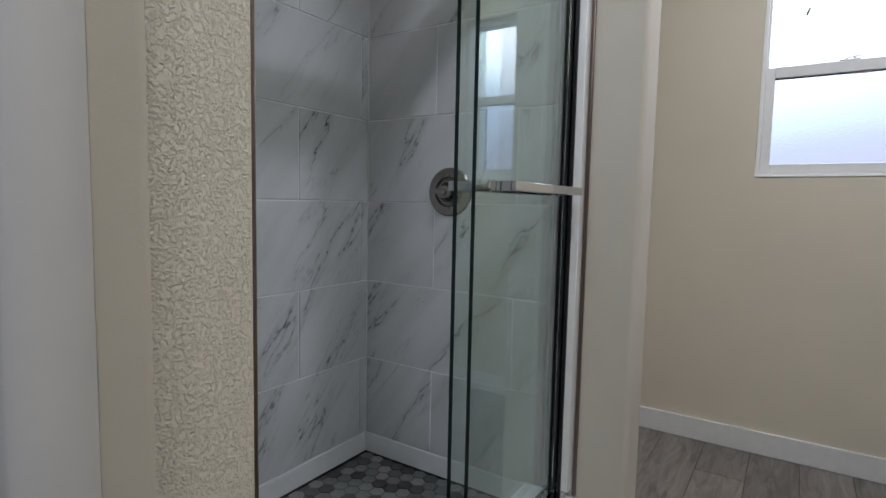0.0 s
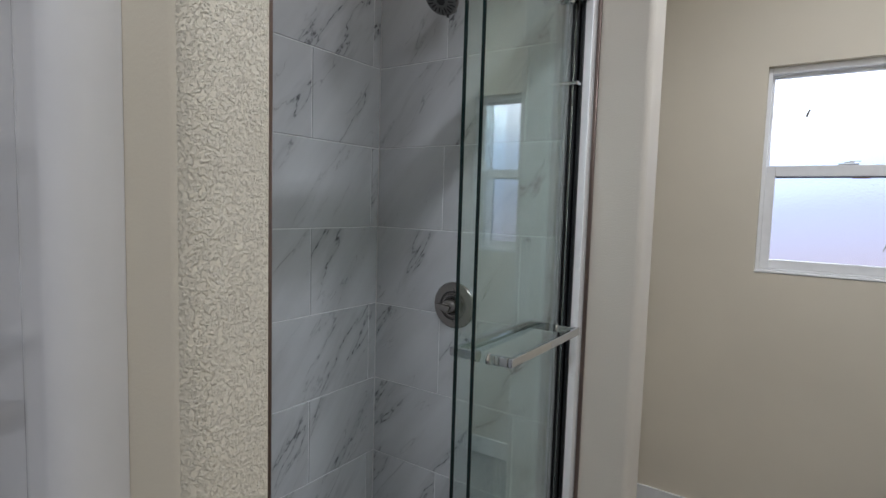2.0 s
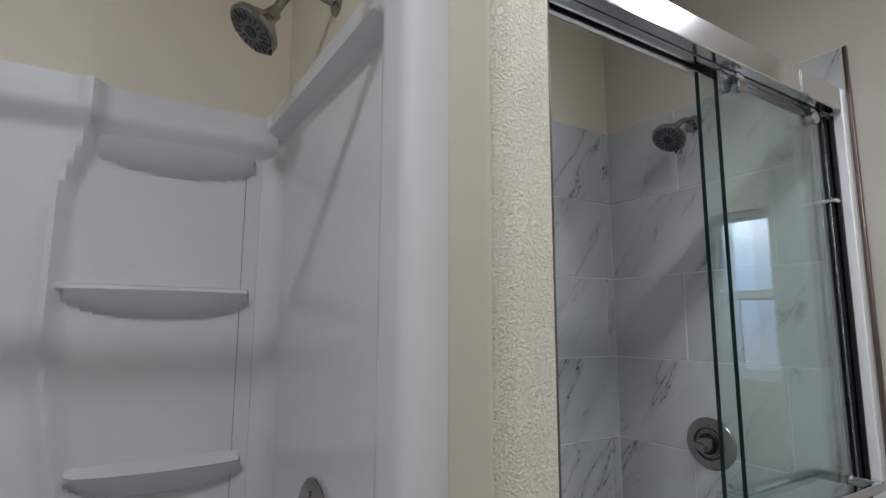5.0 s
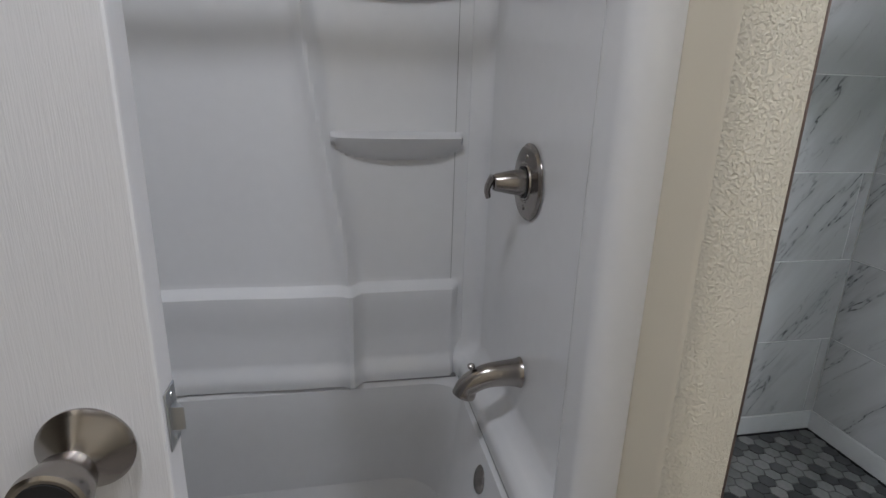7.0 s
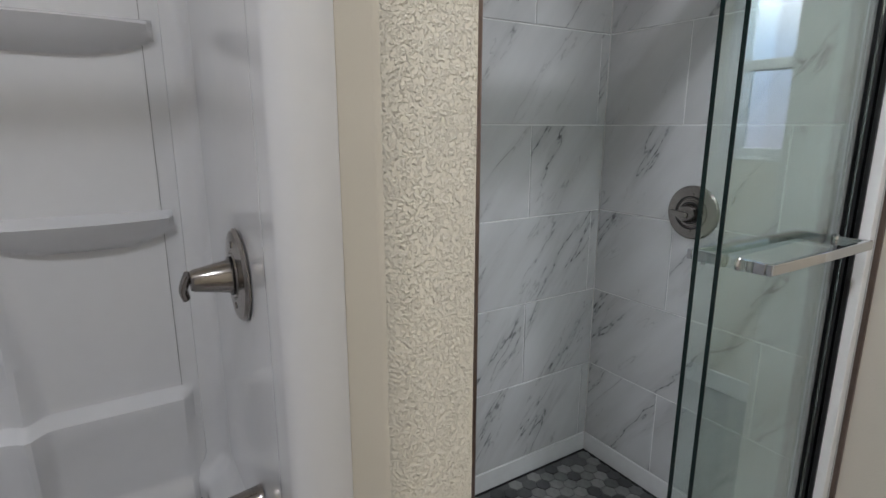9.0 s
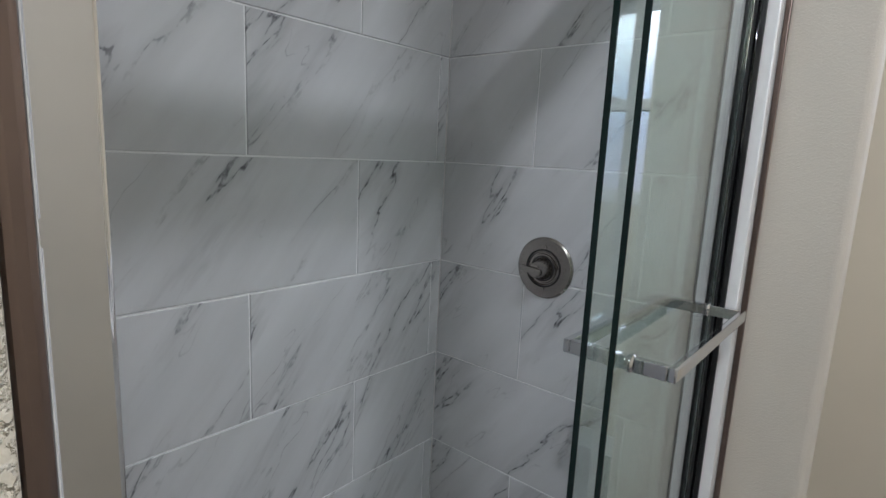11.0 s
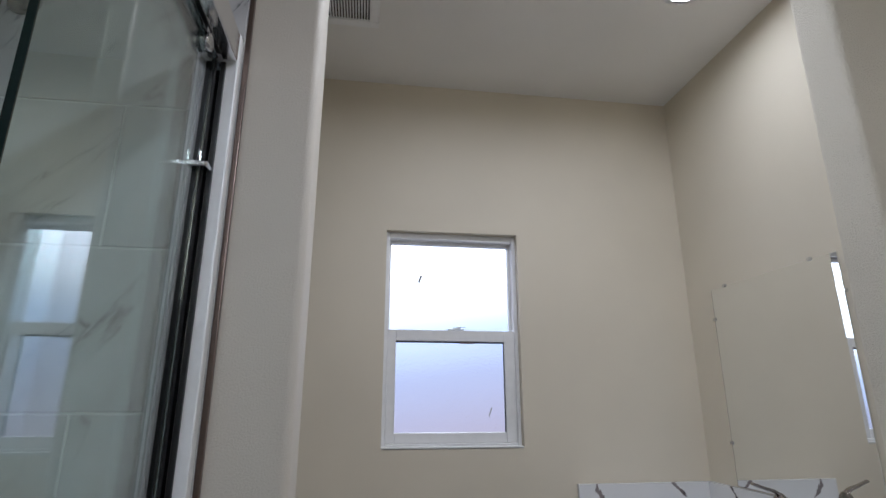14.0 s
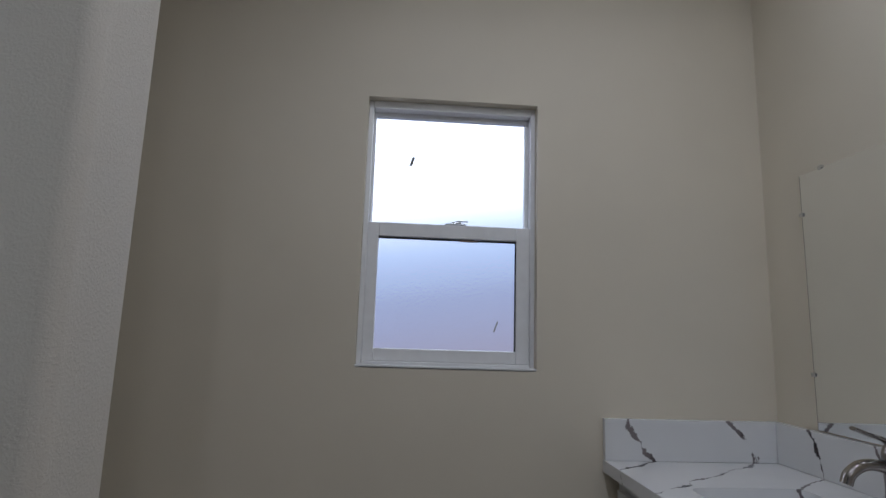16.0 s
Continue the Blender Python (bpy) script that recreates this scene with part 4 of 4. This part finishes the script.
def faucet():
    fx, fy = 1.162, 2.215
    t = thing("faucet", (fx, fy, CTOP), "brushed nickel single-lever bathroom faucet on the counter", "faucet")
    part("base", lathe([(0, 0), (0.029, 0), (0.029, 0.003), (0.026, 0.006), (0, 0.006)], Matrix.Translation((fx, fy, CTOP)), 28), NICKEL, t)
    part("body", lathe([(0, 0.004), (0.0245, 0.004), (0.0215, 0.03), (0.0195, 0.07), (0.0205, 0.10), (0.022, 0.116), (0.0215, 0.121), (0, 0.121)], Matrix.Translation((fx, fy, CTOP)), 32), NICKEL, t)
    p = spline([(fx, fy, CTOP + 0.098), (fx - 0.035, fy, CTOP + 0.113), (fx - 0.075, fy, CTOP + 0.113), (fx - 0.105, fy, CTOP + 0.095), (fx - 0.115, fy, CTOP + 0.074)], 6)
    part("spout", tube(p, lambda s: 0.0155 - 0.002 * s, 18, (1.05, 0.85)), NICKEL, t)
    part("collar", lathe([(0.0218, 0.121), (0.0222, 0.123), (0.0218, 0.125), (0, 0.125)], Matrix.Translation((fx, fy, CTOP)), 28), BLACK, t)
    part("handle_dome", lathe([(0, 0.125), (0.0215, 0.125), (0.0215, 0.135), (0.018, 0.151), (0.009, 0.162), (0, 0.165)], Matrix.Translation((fx, fy, CTOP)), 28), NICKEL, t)
    p = spline([(fx + 0.004, fy, CTOP + 0.150), (fx - 0.018, fy, CTOP + 0.168), (fx - 0.050, fy, CTOP + 0.178), (fx - 0.090, fy, CTOP + 0.192)], 6)
    part("lever", tube(p, lambda s: 0.011 - 0.0035 * s, 14, (1.2, 0.6)), NICKEL, t)
    part("hot_mark", lathe([(0, 0), (0.003, 0), (0.003, 0.001), (0, 0.001)], toward((fx - 0.0188, fy - 0.009, CTOP + 0.140), (-1, -0.4, 0.2)), 10), plain("red_mark", (0.4, 0.03, 0.02), 0.4), t)
    return t


faucet()


def wall_mirror():
    y0, y1, z0, z1 = 1.955, 2.575, 1.096, 1.855
    t = thing("wall_mirror", (EAST, (y0 + y1) / 2, z0), "frameless rectangular wall mirror held by clips", "mirror")
    part("glass", box(EAST - 0.007, EAST - 0.001, y0, y1, z0, z1, 0.0006, 1), MIRROR, t)
    part("edge_line", box(EAST - 0.0062, EAST - 0.0005, y1 + 0.0003, y1 + 0.002, z0, z1), DARKMETAL, t)
    for y, z in ((2.49, z1), (2.06, z1), (y1 + 0.001, 1.73), (y1 + 0.001, 1.25), (y0, 1.73)):
        part("clip", box(EAST - 0.011, EAST - 0.0005, y - 0.008, y + 0.008, z - 0.004, z + 0.008, 0.002), CHROME, t, "small clear clip")
    return t


wall_mirror()

# ---- ceiling fixtures ----
for lx, ly in LAMPS:
    t = thing("recessed_light", (lx, ly, CEIL), "round white recessed LED ceiling light, lit", "ceiling light", "recessed ceiling lights")
    part("trim_ring", lathe([(0.070, -0.014), (0.076, -0.012), (0.092, -0.003), (0.093, 0.0), (0.070, 0.0)], Matrix.Translation((lx, ly, CEIL)), 40), TRIM, t)
    part("diffuser", lathe([(0, -0.010), (0.060, -0.010), (0.0695, -0.006), (0.0695, -0.001), (0, -0.001)], Matrix.Translation((lx, ly, CEIL)), 40), LAMPGLOW, t, "glowing white diffuser")


def ceiling_vent(x0, x1, y0, y1):
    t = thing("ceiling_vent", ((x0 + x1) / 2, (y0 + y1) / 2, CEIL), "white slotted bathroom exhaust fan grille", "vent")
    e = 0.034
    b = box(x0, x1, y0, y0 + e, CEIL - 0.014, CEIL - 0.0005, 0.004)
    box(x0, x1, y1 - e, y1, CEIL - 0.014, CEIL - 0.0005, 0.004, bm=b)
    box(x0, x0 + e, y0 + e, y1 - e, CEIL - 0.014, CEIL - 0.0005, 0.004, bm=b)
    box(x1 - e, x1, y0 + e, y1 - e, CEIL - 0.014, CEIL - 0.0005, 0.004, bm=b)
    part("frame", b, VINYL, t)
    # dark grey sheet puts the shade of the slots into its colour
    part("slot_shade", box(x0 + e, x1 - e, y0 + e, y1 - e, CEIL - 0.003, CEIL - 0.0005), VENTSHADE, t)
    n = 18
    for k in range(n + 1):
        x = x0 + e + (x1 - x0 - 2 * e) * k / n
        part("slat", box(x - 0.0027, x + 0.0027, y0 + e - 0.002, y1 - e + 0.002, CEIL - 0.013, CEIL - 0.004, 0.001, 1), VINYL, t)
    return t


ceiling_vent(-0.405, -0.145, 2.06, 2.36)

# ---- pieces of walls and floors ----
tile_wall(wall_west, "x", TX, TY0, TY1, 1.275, 1.574)
tile_wall(part_b, "y", TY1, TX, -0.4375, -0.666, -0.970)
tile_wall(part_a, "-y", TY0, TX, AX - 0.0145, -0.666, -0.970)


def hex_mesh(r):
    b = bmesh.new()
    top = [b.verts.new(((r - 0.001) * math.cos(math.pi * k / 3 + math.pi / 6), (r - 0.001) * math.sin(math.pi * k / 3 + math.pi / 6), 0.0)) for k in range(6)]
    low = [b.verts.new((r * math.cos(math.pi * k / 3 + math.pi / 6), r * math.sin(math.pi * k / 3 + math.pi / 6), -0.001)) for k in range(6)]
    bot = [b.verts.new((v.co.x, v.co.y, -0.005)) for v in low]
    b.faces.new(top)
    for p, q in ((top, low), (low, bot)):
        for k in range(6):
            b.faces.new((p[k], q[k], q[(k + 1) % 6], p[(k + 1) % 6]))
    bmesh.ops.recalc_face_normals(b, faces=b.faces[:])
    me = bpy.data.meshes.new("hex_tile")
    b.to_mesh(me)
    b.free()
    me.materials.append(HEX)
    return me


def hex_floor():
    r, pitch = 0.0275, 0.0505
    me = hex_mesh(r)
    made, rest = 0, bmesh.new()
    spots = []
    j = 0
    y = TY1 - 0.03
    while y > TY0 + 0.03:
        x = TX + 0.032 + (pitch / 2 if j % 2 else 0)
        while x < -0.63:
            spots.append((x, y))
            x += pitch
        y -= pitch * 0.866
        j += 1
    for x, y in spots:
        if made < 290:
            ob = new("hex_tile", me)
            ob.parent = shower_floor
            ob.location = (x, y, 0.1065)
            made += 1
        else:
            q = len(rest.verts)
            rest.from_mesh(me)
            rest.verts.ensure_lookup_table()
            for v in rest.verts[q:]:
                v.co += Vector((x, y, 0.1065))
    o = put("hex_tiles", rest, HEXREST, shower_floor)
    o["kind"] = "stuff"


hex_floor()


def plank_floor():
    cache = {}
    w = 0.182
    n = 0
    x = WEST
    while x < EAST:
        x1 = min(x + w, EAST)
        y = SOUTH - 0.12 - (n * 0.41) % 1.22
        while y < NORTH:
            a, c = max(y, SOUTH - 0.12), min(y + 1.22, NORTH)
            if c - a > 0.02:
                key = (round(x1 - x, 3), round(c - a, 3))
                if key not in cache:
                    b = box(-key[0] / 2 + 0.0008, key[0] / 2 - 0.0008, -key[1] / 2 + 0.0008, key[1] / 2 - 0.0008, -0.006, 0.0, 0.001, 1)
                    me = bpy.data.meshes.new("plank")
                    b.to_mesh(me)
                    b.free()
                    me.materials.append(PLANK)
                    cache[key] = me
                ob = new("plank", cache[key])
                ob.parent = floor
                ob.location = ((x + x1) / 2, (a + c) / 2, 0.012)
            y += 1.22
        x += w
        n += 1


plank_floor()
